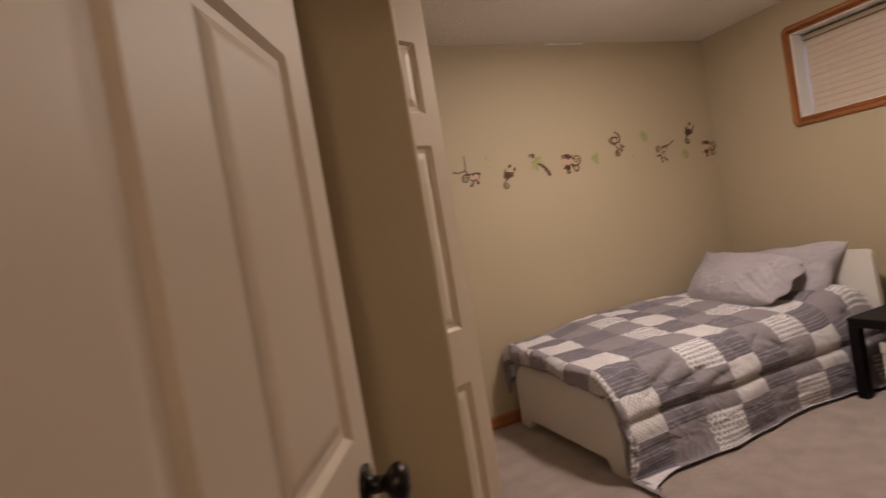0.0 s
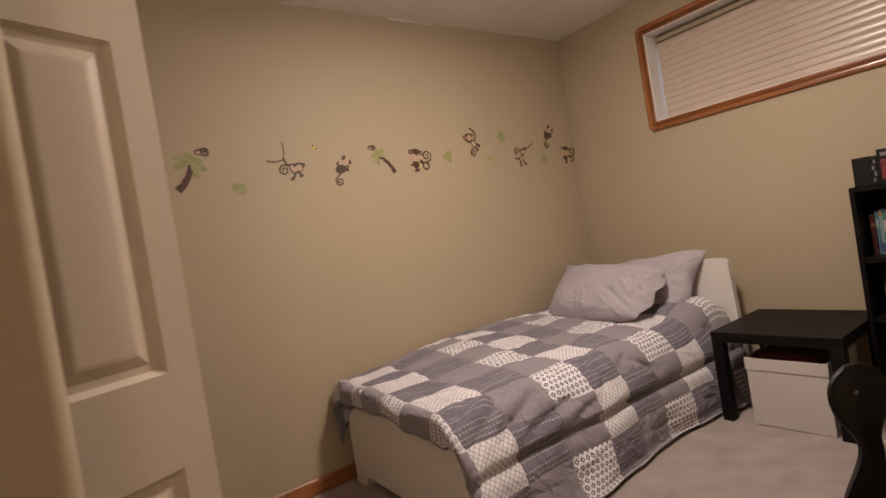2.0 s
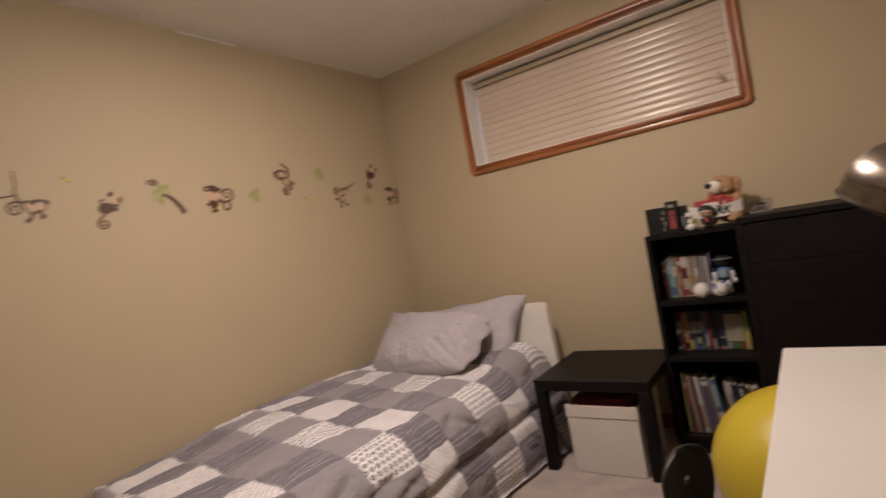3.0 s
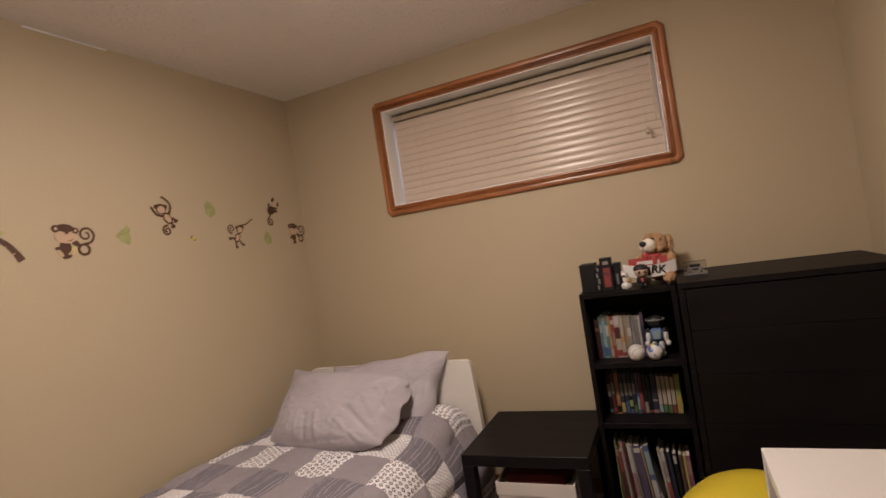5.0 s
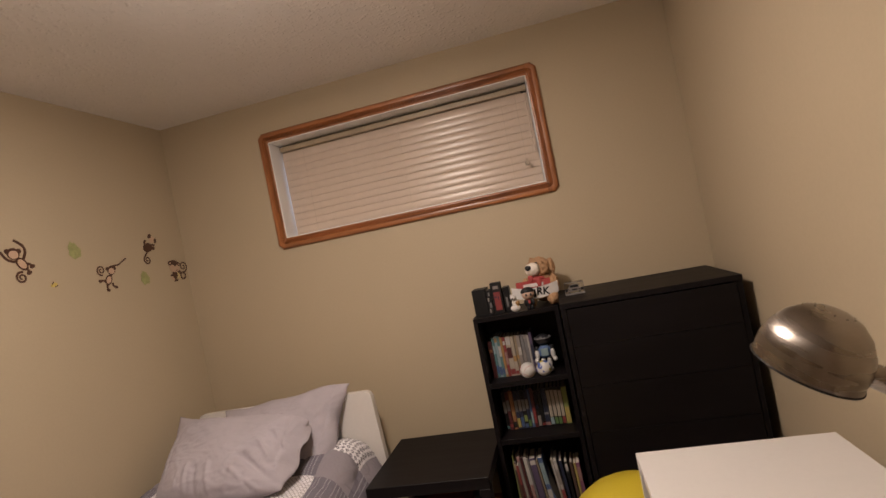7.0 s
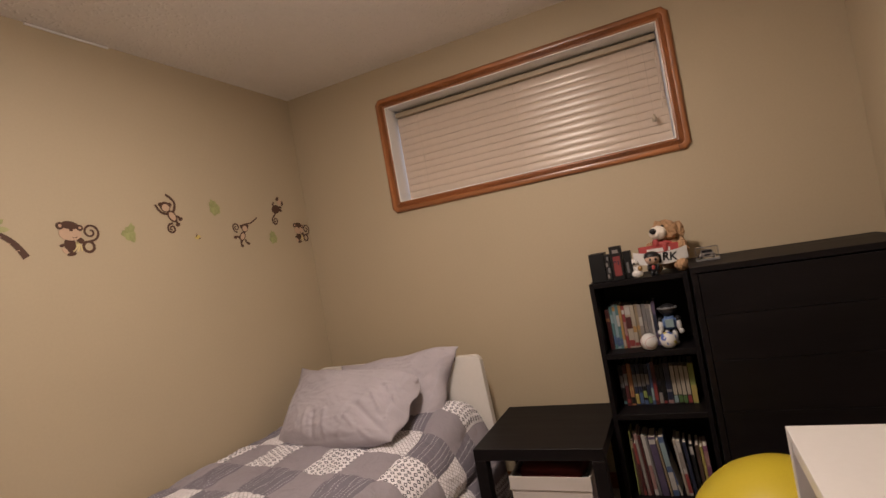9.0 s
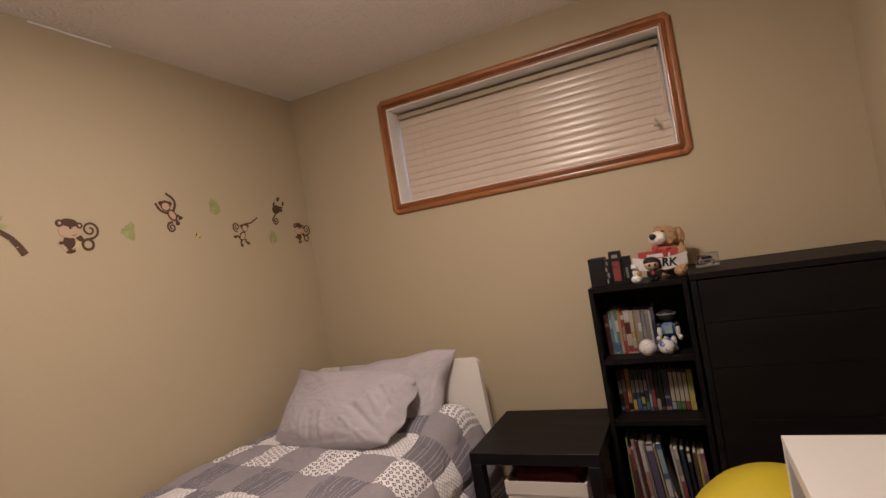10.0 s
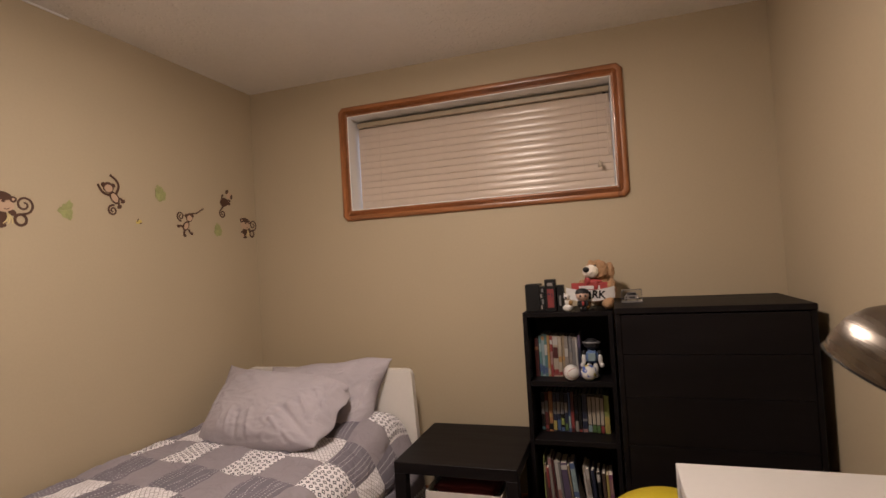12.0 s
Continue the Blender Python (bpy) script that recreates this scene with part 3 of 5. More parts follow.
def comforter():
    """A puffy patchwork quilt: bunched along the wall, rolled over its long side to the carpet and over the footboard. Each patch is a piece of its own."""
    top_z, sub = 0.488, 18
    first_row, last_row, first_col, last_col = 0, 9, -2, 8

    def at(r, c, layer):
        if c > 8:
            c = 8 + (c - 8) * (0.03 + 0.80 * math.exp(-((r / 1.3) ** 2)))
        u, v = r * 0.22, c * 0.2
        y, z = glide(LIE, c, 1), glide(LIE, c, 2)
        side = ease((c - 5.2) / 0.9)
        # the heap along the wall grows from the foot on
        z -= 0.045 * ease((3.5 - c) / 3) * (1 - ease((r - 0.9) / 2.6))
        hang = 0.0
        if r >= 1:
            x = glide(RUN, r, 1)
        else:
            hang = (1 - r) * 0.105
            arc = min(hang / 0.045, math.pi / 2)
            x = -2.140 - 0.045 * math.sin(arc) + 0.03 * side
            z -= (1 - side) * (0.045 * (1 - math.cos(arc)) + max(0.0, hang - 0.045 * math.pi / 2))
        x -= 0.05 * ease((3 - c) / 3) * ease((r - 2) / 2)
        fu, fv = r % 1, c % 1
        su, sv = min(fu, 1 - fu), min(fv, 1 - fv)
        quilt = 0.006 * min(1, su * 8) * min(1, sv * 8)
        big = noise.noise(Vector((u * 2.6, v * 2.8, 0.3)))
        mid = noise.noise(Vector((u * 7, v * 5.5, 4.1)))
        crease = abs(noise.noise(Vector((u * 4.2 + 0.8 * v, v * 7.5, 9.0))))
        fine = abs(noise.noise(Vector((u * 9.0 - 6 * v, v * 13, 2.0))))
        swell = 0.014 * big + 0.010 * mid - 0.008 * max(0, 0.14 - crease) / 0.14 - 0.0025 * max(0, 0.14 - fine) / 0.14 + quilt
        # pulls that run from the near corner of the foot up over the roll
        for r0, c0, r1, c1, deep in ((1.15, 6.1, 2.5, 5.05, 0.022), (1.7, 6.2, 3.0, 5.4, 0.020), (2.2, 6.3, 3.6, 5.9, 0.020), (4.6, 6.2, 4.2, 5.2, 0.016), (6.2, 6.3, 5.3, 5.6, 0.016), (1.0, 5.5, 1.9, 5.0, 0.014), (2.0, 5.0, 2.9, 5.2, 0.012), (5.0, 5.9, 5.9, 5.3, 0.012), (3.2, 6.4, 4.3, 6.15, 0.014)):
            dr, dc = r1 - r0, c1 - c0
            f = max(0.0, min(1.0, ((r - r0) * dr + (c - c0) * dc) / (dr * dr + dc * dc)))
            e = math.hypot(r - r0 - dr * f, c - c0 - dc * f)
            swell -= deep * math.exp(-((e / 0.075) ** 2)) * math.sin(math.pi * (0.12 + 0.8 * f)) - 0.5 * deep * math.exp(-(((e - 0.2) / 0.1) ** 2)) * math.sin(math.pi * f)
        head = ease((x + 0.66) / 0.24)
        low = ease((z - 0.02) / 0.08)
        y -= side * low * (0.7 * swell + 0.010 * math.sin(u * 9 + 2 * big))
        z += (1 - side) * swell * ease((c + 1.9) / 1.2)
        y += (1 - low * 0.5) * side * (0.022 * math.sin(u * 5.5 + 0.6) + 0.016 * noise.noise(Vector((u * 6, 3.0, 1.0)))) * ease((c - 6.8) / 1.0)
        # the long fold where the overhang was pushed up
        y += 0.020 * math.exp(-(((c - 6.6 + 0.06 * math.sin(u * 3)) / 0.06) ** 2)) * (1 - 0.6 * head)
        if hang:
            x -= 0.6 * swell + 0.010 * math.sin(v * 17 + 1.5 * mid)
        # rolled up towards the headboard and drawn in beside the table
        z += (0.052 * head + 0.040 * math.exp(-(((x + 0.33) / 0.10) ** 2))) * (1 - ease((c - 5.6) / 1.2)) * ease((c - 1.5) / 2)
        y += head * (-0.046 * ease((c - 6.0) / 0.7) - 0.022 * math.exp(-(((c - 5.8) / 0.6) ** 2)))
        if layer:
            z -= 0.020 * (1 - side)
            y += 0.018 * side
            if hang:
                x += 0.016
        ground = 0.012 + 0.012 * (1 - layer)
        if z < ground:
            z = ground + 0.003 * mid
        return x, min(y, -0.022), z

    U, V = (last_row - first_row + 1) * sub, (last_col - first_col + 1) * sub
    top = [[at(first_row + i / sub, first_col + j / sub, 0) for j in range(V + 1)] for i in range(U + 1)]
    under = [[at(first_row + i / sub, first_col + j / sub, 1) for j in range(V + 1)] for i in range(U + 1)]
    q = thing("comforter", (-1.15, -0.56, top_z), "grey and white patchwork comforter hanging over the bed's side", "comforter")
    off = Matrix.Translation(-Vector(q.location))
    cloths = {"G": COMF_PLAIN, "L": COMF_LATTICE, "M": COMF_DIAMOND, "D": COMF_DASH}
    words = {"G": "plain grey patch", "L": "white patch with a fine lattice print", "M": "white patch with dark diamonds", "D": "dark grey patch with dashed lines"}
    for r in range(first_row, last_row + 1):
        for c in range(first_col, last_col + 1):
            bm = bmesh.new()
            uvl = bm.loops.layers.uv.new("UVMap")
            i0, j0 = (r - first_row) * sub, (c - first_col) * sub
            g = [[bm.verts.new(top[i0 + i][j0 + j]) for j in range(sub + 1)] for i in range(sub + 1)]
            for i in range(sub):
                for j in range(sub):
                    f = bm.faces.new((g[i][j], g[i + 1][j], g[i + 1][j + 1], g[i][j + 1]))
                    for loop, (a, b) in zip(f.loops, ((i, j), (i + 1, j), (i + 1, j + 1), (i, j + 1))):
                        loop[uvl].uv = ((i0 + a) * 0.22 / sub, (j0 + b) * 0.2 / sub)
            k = patch_kind(r, c)
            part("patch", bm, cloths[k], q, words[k], True, off)
    bm = bmesh.new()
    g = [[bm.verts.new(p) for p in line] for line in under]
    for i in range(U):
        for j in range(V):
            bm.faces.new((g[i][j], g[i][j + 1], g[i + 1][j + 1], g[i + 1][j]))
    part("backing", bm, COMF_BACK, q, "plain dark backing", True, off)
    bm = bmesh.new()
    loop = [(i, 0) for i in range(U)] + [(U, j) for j in range(V)] + [(i, V) for i in range(U, 0, -1)] + [(0, j) for j in range(V, 0, -1)]
    a = [bm.verts.new(top[i][j]) for i, j in loop]
    b = [bm.verts.new(under[i][j]) for i, j in loop]
    m = len(loop)
    mids = [bm.verts.new((Vector(top[i][j]) + Vector(under[i][j])) / 2 + Vector(((-0.006 if i == 0 else 0.006 if i == U else 0), (-0.004 if j == V else 0), 0))) for i, j in loop]
    for k in range(m):
        n = (k + 1) % m
        bm.faces.new((a[k], a[n], mids[n], mids[k]))
        bm.faces.new((mids[k], mids[n], b[n], b[k]))
    part("edge_binding", bm, COMF_BACK, q, "dark sewn edge", True, off)
    return q


comforter()


def pillow(w, h, t, m, seed, label, creases=(), lift=0.0, inset=0.0, fold=0.0, peak=0.0, tuck=0.0, hem=0.0):
    """A stuffed case: soft corners, seam all round, creases that run in from the sides. creases: (p, q, p, q, width, depth) on the front."""
    bm = bmesh.new()
    n, k = 110, 80
    sheets = []
    for side in (1, -1):
        grid = []
        for i in range(n + 1):
            line = []
            p = 2 * i / n - 1
            for j in range(k + 1):
                q = 2 * j / k - 1
                fat = max(0.0, (1 - abs(p) ** 2.6)) ** 0.66 * max(0.0, (1 - abs(q) ** 2.4)) ** 0.64
                wave = noise.noise(Vector((p * 2.4 + seed, q * 2.4, 5.0)))
                x = w / 2 * p * (1 - 0.075 * (1 - abs(q) ** 1.6) * abs(p) ** 3 + 0.03 * wave * abs(p) ** 4)
                y = h / 2 * q * (1 - 0.075 * (1 - abs(p) ** 1.8) * abs(q) ** 3 + 0.05 * wave * abs(q) ** 4)
                y += lift * h * ((p + 1) / 2) ** 4 * (1 - q) / 2
                # one lower corner tucked in, one upper corner folded back
                x += w * max(0.0, -p) ** 2 * (inset * (1 - q) / 2 - 0.3 * inset * (1 + q) / 2)
                turned = max(0.0, p) ** 4 * max(0.0, q) ** 3 * fold
                x -= 0.03 * w * turned
                y -= 0.14 * h * turned
                x -= w * tuck * max(0.0, p) ** 2 * (1 - q) / 2
                # one upper corner drawn out to a point
                drawn = max(0.0, -p) ** 3 * max(0.0, q) ** 3 * peak
                x -= 0.05 * w * drawn
                y += 0.12 * h * drawn
                fat *= 1 - 0.3 * drawn
                s = noise.noise(Vector((p * 1.5 + seed, q * 1.5, side * 0.7)))
                ang = math.atan2(q, p)
                near = max(abs(p), abs(q)) ** 2
                gather = noise.noise(Vector((math.cos(ang) * 4 + seed, math.sin(ang) * 4, near * 0.6 + 2.0 * side)))
                z = fat * (t / 2) * (1 + 0.20 * s) + (0.25 + fat) * 0.020 * gather * near * (1 - max(abs(p), abs(q)) ** 8)
                # slack cloth: short ridges that fade towards the stuffed middle
                slack = 0.25 + 0.75 * max(abs(p), abs(q)) ** 2
                r1 = abs(noise.noise(Vector((p * 3.2 + 1.6 * q + seed, q * 4.6 - p, 11.0 + side))))
                r2 = abs(noise.noise(Vector((p * 7.5 - 4 * q + seed, q * 6.0, 17.0 + side))))
                z += fat * slack * (0.010 * max(0.0, 0.16 - r1) / 0.16 - 0.006 * max(0.0, 0.14 - r2) / 0.14)
                if side == 1:
                    for p0, q0, p1, q1, wd, dp in creases:
                        a, d = Vector((p0, q0)), Vector((p1 - p0, q1 - q0))
                        f = max(0.0, min(1.0, (Vector((p, q)) - a).dot(d) / d.length_squared))
                        e = (Vector((p, q)) - a - d * f).length
                        z += 1.15 * dp * math.exp(-((e / wd) ** 2)) * min(1.0, 1.4 * fat)
                z = z * side
                line.append(bm.verts.new((x, y, z)) if side == 1 or 0 < i < n and 0 < j < k else sheets[0][i][j])
            grid.append(line)
        sheets.append(grid)
    for side, grid in enumerate(sheets):
        for i in range(n):
            for j in range(k):
                quad = (grid[i][j], grid[i + 1][j], grid[i + 1][j + 1], grid[i][j + 1])
                bm.faces.new(quad if side == 0 else quad[::-1]).smooth = True
    if hem:
        # the slack open end of the case: a ruffled band of two layers past the stuffing
        layers = []
        for lay in (0, 1):
            rows = []
            for a in range(9):
                f = a / 8
                row = []
                for j in range(k + 1):
                    q = 2 * j / k - 1
                    base = sheets[0][n - 3][j].co
                    wave = math.sin(q * 4.6 + 1.0 * math.sin(q * 3 + seed) + 0.8 * f) * 0.8 + 0.5 * noise.noise(Vector((q * 3, f * 2, seed)))
                    reach = hem * (0.8 + 0.25 * noise.noise(Vector((q * 2, seed, 1.0)))) * (1 - abs(q) ** 3)
                    row.append(bm.verts.new((base.x + reach * f, base.y * (1 - 0.05 * f), base.z * (1 - f) + (0.022 * f ** 0.8 * wave - 0.012 * f - 0.005 * lay) * (1 - abs(q) ** 6))))
                rows.append(row)
            for a in range(8):
                for j in range(k):
                    quad = (rows[a][j], rows[a + 1][j], rows[a + 1][j + 1], rows[a][j + 1])
                    bm.faces.new(quad if lay == 0 else quad[::-1]).smooth = True
            layers.append(rows)
        for j in range(k):
            bm.faces.new((layers[0][8][j], layers[1][8][j], layers[1][8][j + 1], layers[0][8][j + 1])).smooth = True
    ob = new("pillow", finish("pillow", bm, PILLOW, True))
    ob.matrix_basis = m
    return tagged(ob, label, "pillow", "bed pillows")


# width runs along the headboard; the pillows lean back
pillow(0.74, 0.515, 0.21, Matrix.Translation((-0.350, -0.635, 0.605)) @ pose(0, 0, 0, 0, -52, 0) @ pose(0, 0, 0, 0, 0, -90) @ pose(0, 0, 0, 0, 0, 7), 3.0, "plain grey cotton pillow leaning on the headboard",
       ((0.78, -0.4, 0.78, 0.8, 0.04, -0.007), (-0.2, 0.9, -0.1, 0.3, 0.08, 0.006)), 0.30, 0.0, 0.42, 0.0, 0.12)
pillow(0.765, 0.475, 0.26, Matrix.Translation((-0.595, -0.478, 0.642)) @ pose(0, 0, 0, 0, -36, 0) @ pose(0, 0, 0, 0, 0, -90) @ pose(0, 0, 0, 0, 0, -4), 7.0, "plain creased grey cotton pillow propped against another pillow",
       ((-0.70, 0.85, -0.78, 0.1, 0.022, -0.007), (-0.78, 0.1, -0.66, -0.5, 0.022, -0.008), (-0.66, -0.5, -0.80, -0.9, 0.03, -0.007), (0.95, -0.85, 0.45, -0.25, 0.05, -0.018), (0.92, -0.55, 0.60, 0.05, 0.035, 0.013), (0.75, -0.95, 0.35, -0.50, 0.035, 0.012), (0.95, -0.2, 0.66, 0.30, 0.035, -0.014), (0.98, 0.1, 0.74, 0.5, 0.03, 0.010), (0.62, -0.9, 0.50, -0.62, 0.025, -0.010), (0.1, -0.9, 0.02, -0.35, 0.03, 0.009), (-0.10, -0.85, -0.15, -0.40, 0.028, -0.009), (-0.24, -0.8, -0.26, -0.35, 0.028, 0.008), (0.24, -0.5, 0.32, -0.2, 0.025, 0.006), (-0.4, -0.92, 0.45, -0.86, 0.03, -0.008), (0.80, 0.85, 0.86, -0.5, 0.035, -0.016), (0.93, 0.6, 0.95, -0.3, 0.03, 0.014), (0.55, 0.1, 0.28, -0.9, 0.045, 0.008)), 0.18, 0.13, 0.8, 0.4, 0.04, 0.062)


# ---------------------------------------------------------------- bedside table and box
def side_table():
    t = thing("side_table", (-0.345, -1.415, 0), "black-brown square side table with thick legs, by the bed", "side table")
    part("tabletop", boxes(((-0.275, -0.275, 0.40), (0.275, 0.275, 0.45)), bevel=0.002), BLACK_BROWN, t)
    leg = finish("leg", boxes(((-0.026, -0.026, 0), (0.026, 0.026, 0.40)), bevel=0.002), BLACK_BROWN)
    for sx in (-1, 1):
        for sy in (-1, 1):
            o = new("leg", leg)
            o.parent = t
            o.location = (sx * 0.249, sy * 0.249, 0)
    return t


side_table()


def storage_box():
    w, d, h = 0.335, 0.36, 0.325
    b = thing("storage_box", (-0.42, -1.447, 0), "off-white canvas storage box under the side table", "storage box")
    th = 0.006
    for name, a, c in (("front_panel", (-d / 2, -w / 2, 0.002), (-d / 2 + th, w / 2, h)), ("back_panel", (d / 2 - th, -w / 2, 0.002), (d / 2, w / 2, h)), ("side_panel", (-d / 2 + th, -w / 2, 0.002), (d / 2 - th, -w / 2 + th, h)),
                       ("side_panel", (-d / 2 + th, w / 2 - th, 0.002), (d / 2 - th, w / 2, h)), ("bottom", (-d / 2 + th, -w / 2 + th, 0.002), (d / 2 - th, w / 2 - th, 0.01))):
        part(name, boxes((a, c), bevel=0.002), BOX_CLOTH, b)
    e = 0.004
    for a, c in (((-d / 2 - e, -w / 2 - e, h - 0.055), (-d / 2 - 0.0005, w / 2 + e, h + 0.003)), ((d / 2 + 0.0005, -w / 2 - e, h - 0.055), (d / 2 + e, w / 2 + e, h + 0.003)),
                 ((-d / 2, -w / 2 - e, h - 0.055), (d / 2, -w / 2 - 0.0005, h + 0.003)), ((-d / 2, w / 2 + 0.0005, h - 0.055), (d / 2, w / 2 + e, h + 0.003))):
        part("rim_band", boxes((a, c), bevel=0.0015), BOX_CLOTH, b, "stitched folded rim")
    return b


storage_box()


def folded_cloth():
    bm = boxes(((-0.58, -1.59, 0.30), (-0.27, -1.30, 0.345)), bevel=0.02, segs=3)
    bmesh.ops.subdivide_edges(bm, edges=bm.edges, cuts=2, use_grid_fill=True)
    for v in bm.verts:
        v.co.z += 0.012 * noise.noise(v.co * 11)
    return tagged(new("folded_cloth", finish("folded_cloth", bm, RED_CLOTH, True)), "red folded cloth filling the storage box, darkened for the table's shade", "cloth")


folded_cloth()


# ---------------------------------------------------------------- bookcase and chest of drawers
BC_X0, BC_X1, BC_Y0, BC_Y1, BC_H = -0.293, -0.016, -2.098, -1.694, 1.055
SHELF_1, SHELF_2, SHELF_0 = 0.735, 0.463, 0.085


def bookcase():
    b = thing("bookcase", ((BC_X0 + BC_X1) / 2, (BC_Y0 + BC_Y1) / 2, 0), "narrow black-brown bookcase filled with books", "bookcase")
    cx, cy = b.location.x, b.location.y
    off = Matrix.Translation((-cx, -cy, 0))
    t = 0.020
    for y in (BC_Y0, BC_Y1 - t):
        part("side_panel", boxes(((BC_X0, y, 0), (BC_X1, y + t, BC_H)), bevel=0.0015), BLACK_BROWN, b, at=off)
    part("top", boxes(((BC_X0 + 0.002, BC_Y0 + t, BC_H - 0.022), (BC_X1, BC_Y1 - t, BC_H - 0.001)), bevel=0.001), BLACK_BROWN, b, at=off)
    for z, th in ((SHELF_1, 0.024), (SHELF_2, 0.024), (SHELF_0, 0.022)):
        part("shelf", boxes(((BC_X0 + 0.006, BC_Y0 + t, z - th), (BC_X1 - 0.008, BC_Y1 - t, z)), bevel=0.001), BLACK_BROWN, b, at=off)
    part("plinth", boxes(((BC_X0 + 0.012, BC_Y0 + t, 0), (BC_X0 + 0.028, BC_Y1 - t, SHELF_0 - 0.022))), BLACK_BROWN, b, at=off)
    part("back_panel", boxes(((BC_X1 - 0.008, BC_Y0 + t, 0.02), (BC_X1 - 0.002, BC_Y1 - t, BC_H - 0.022))), BLACK_BROWN, b, at=off)
    return b


bookcase()

DR_X0, DR_X1, DR_Y0, DR_Y1, DR_H = -0.500, -0.016, -2.816, -2.108, 1.088


def chest_of_drawers():
    c = thing("chest_of_drawers", ((DR_X0 + DR_X1) / 2, (DR_Y0 + DR_Y1) / 2, 0), "tall black-brown chest of flush drawers without handles", "chest of drawers")
    off = Matrix.Translation((-c.location.x, -c.location.y, 0))
    t = 0.022
    for y in (DR_Y0, DR_Y1 - t):
        part("side_panel", boxes(((DR_X0 + 0.004, y, 0), (DR_X1, y + t, DR_H - 0.024)), bevel=0.0015), BLACK_BROWN, c, at=off)
    part("top", boxes(((DR_X0 - 0.002, DR_Y0 - 0.001, DR_H - 0.024), (DR_X1, DR_Y1 + 0.001, DR_H)), bevel=0.002), BLACK_BROWN, c, at=off)
    part("back_panel", boxes(((DR_X1 - 0.006, DR_Y0 + t, 0.03), (DR_X1 - 0.001, DR_Y1 - t, DR_H - 0.024))), BLACK_BROWN, c, at=off)
    seams = (1.060, 0.900, 0.728, 0.535, 0.335, 0.075)
    for a, b in zip(seams, seams[1:]):
        part("drawer_front", boxes(((DR_X0, DR_Y0 + t + 0.002, b + 0.001), (DR_X0 + 0.018, DR_Y1 - t - 0.002, a - 0.001)), bevel=0.0006), BLACK_BROWN, c, at=off)
        part("drawer_box", boxes(((DR_X0 + 0.018, DR_Y0 + t + 0.012, b + 0.02), (DR_X1 - 0.03, DR_Y1 - t - 0.012, a - 0.035))), BLACK_BROWN, c, at=off)
    part("plinth", boxes(((DR_X0 + 0.02, DR_Y0 + t, 0), (DR_X0 + 0.036, DR_Y1 - t, 0.075))), BLACK_BROWN, c, at=off)
    return c


chest_of_drawers()


# ---------------------------------------------------------------- desk, lamp, chair, ball
DK_X0, DK_X1, DK_Y0, DK_Y1, DK_H = -2.250, -1.19, -2.752, -2.243, 0.738


def leaf_outline(r):
    """A lobed maple-like leaf."""
    out = []
    for k in range(44):
        a = 2 * math.pi * k / 44
        q = r * (0.62 + 0.30 * abs(math.cos(2.5 * (a - math.pi / 2))) ** 1.5 + 0.08 * math.cos(11 * a))
        out.append((q * math.cos(a), q * math.sin(a)))
    return out


def desk():
    d = thing("desk", ((DK_X0 + DK_X1) / 2, (DK_Y0 + DK_Y1) / 2, 0), "white laminate desk with a navy cloth hung at its end", "desk")
    off = Matrix.Translation((-d.location.x, -d.location.y, 0))
    part("tabletop", boxes(((DK_X0, DK_Y0, DK_H - 0.016), (DK_X1, DK_Y1, DK_H)), bevel=0.0015), DESK_WHITE, d, at=off)
    leg = 0.034
    for x in (DK_X0, DK_X1 - leg):
        for y in (DK_Y0, DK_Y1 - leg):
            part("leg", boxes(((x, y, 0), (x + leg, y + leg, DK_H - 0.016)), bevel=0.002), DESK_WHITE, d, at=off)
    part("apron", boxes(((DK_X0 + leg, DK_Y1 - 0.02, DK_H - 0.05), (DK_X1 - leg, DK_Y1 - 0.004, DK_H - 0.016))), DESK_WHITE, d, at=off)
    return d


desk()


def banner():
    """A navy cloth with pale leaf prints, hung across the end of the desk between the legs."""
    b = thing("hanging_cloth", (DK_X0 + 0.012, (DK_Y0 + DK_Y1) / 2, DK_H - 0.018), "navy cloth with pale leaf prints hung from the desk end", "cloth")
    bm = bmesh.new()
    y0, y1 = -0.214, 0.214
    out = []
    for i in range(25):
        y = y0 + (y1 - y0) * i / 24
        out.append((0.004 * math.sin(i * 1.3), y))
    prism(bm, out + [(x + 0.004, y) for x, y in out[::-1]], 2, -0.66, 0.0)
    part("cloth", bm, NAVY, b, smooth=False)
    for y, z, r in ((0.140, -0.062, 0.052), (0.160, -0.180, 0.029), (-0.02, -0.20, 0.05), (-0.12, -0.40, 0.06), (0.05, -0.45, 0.04)):
        bm = bmesh.new()
        prism(bm, leaf_outline(r), 0, -0.0085, -0.0055)
        part("leaf_print", bm, FELT_TAN, b, at=pose(0, y, z, 12, 0, 0))
    return b


banner()


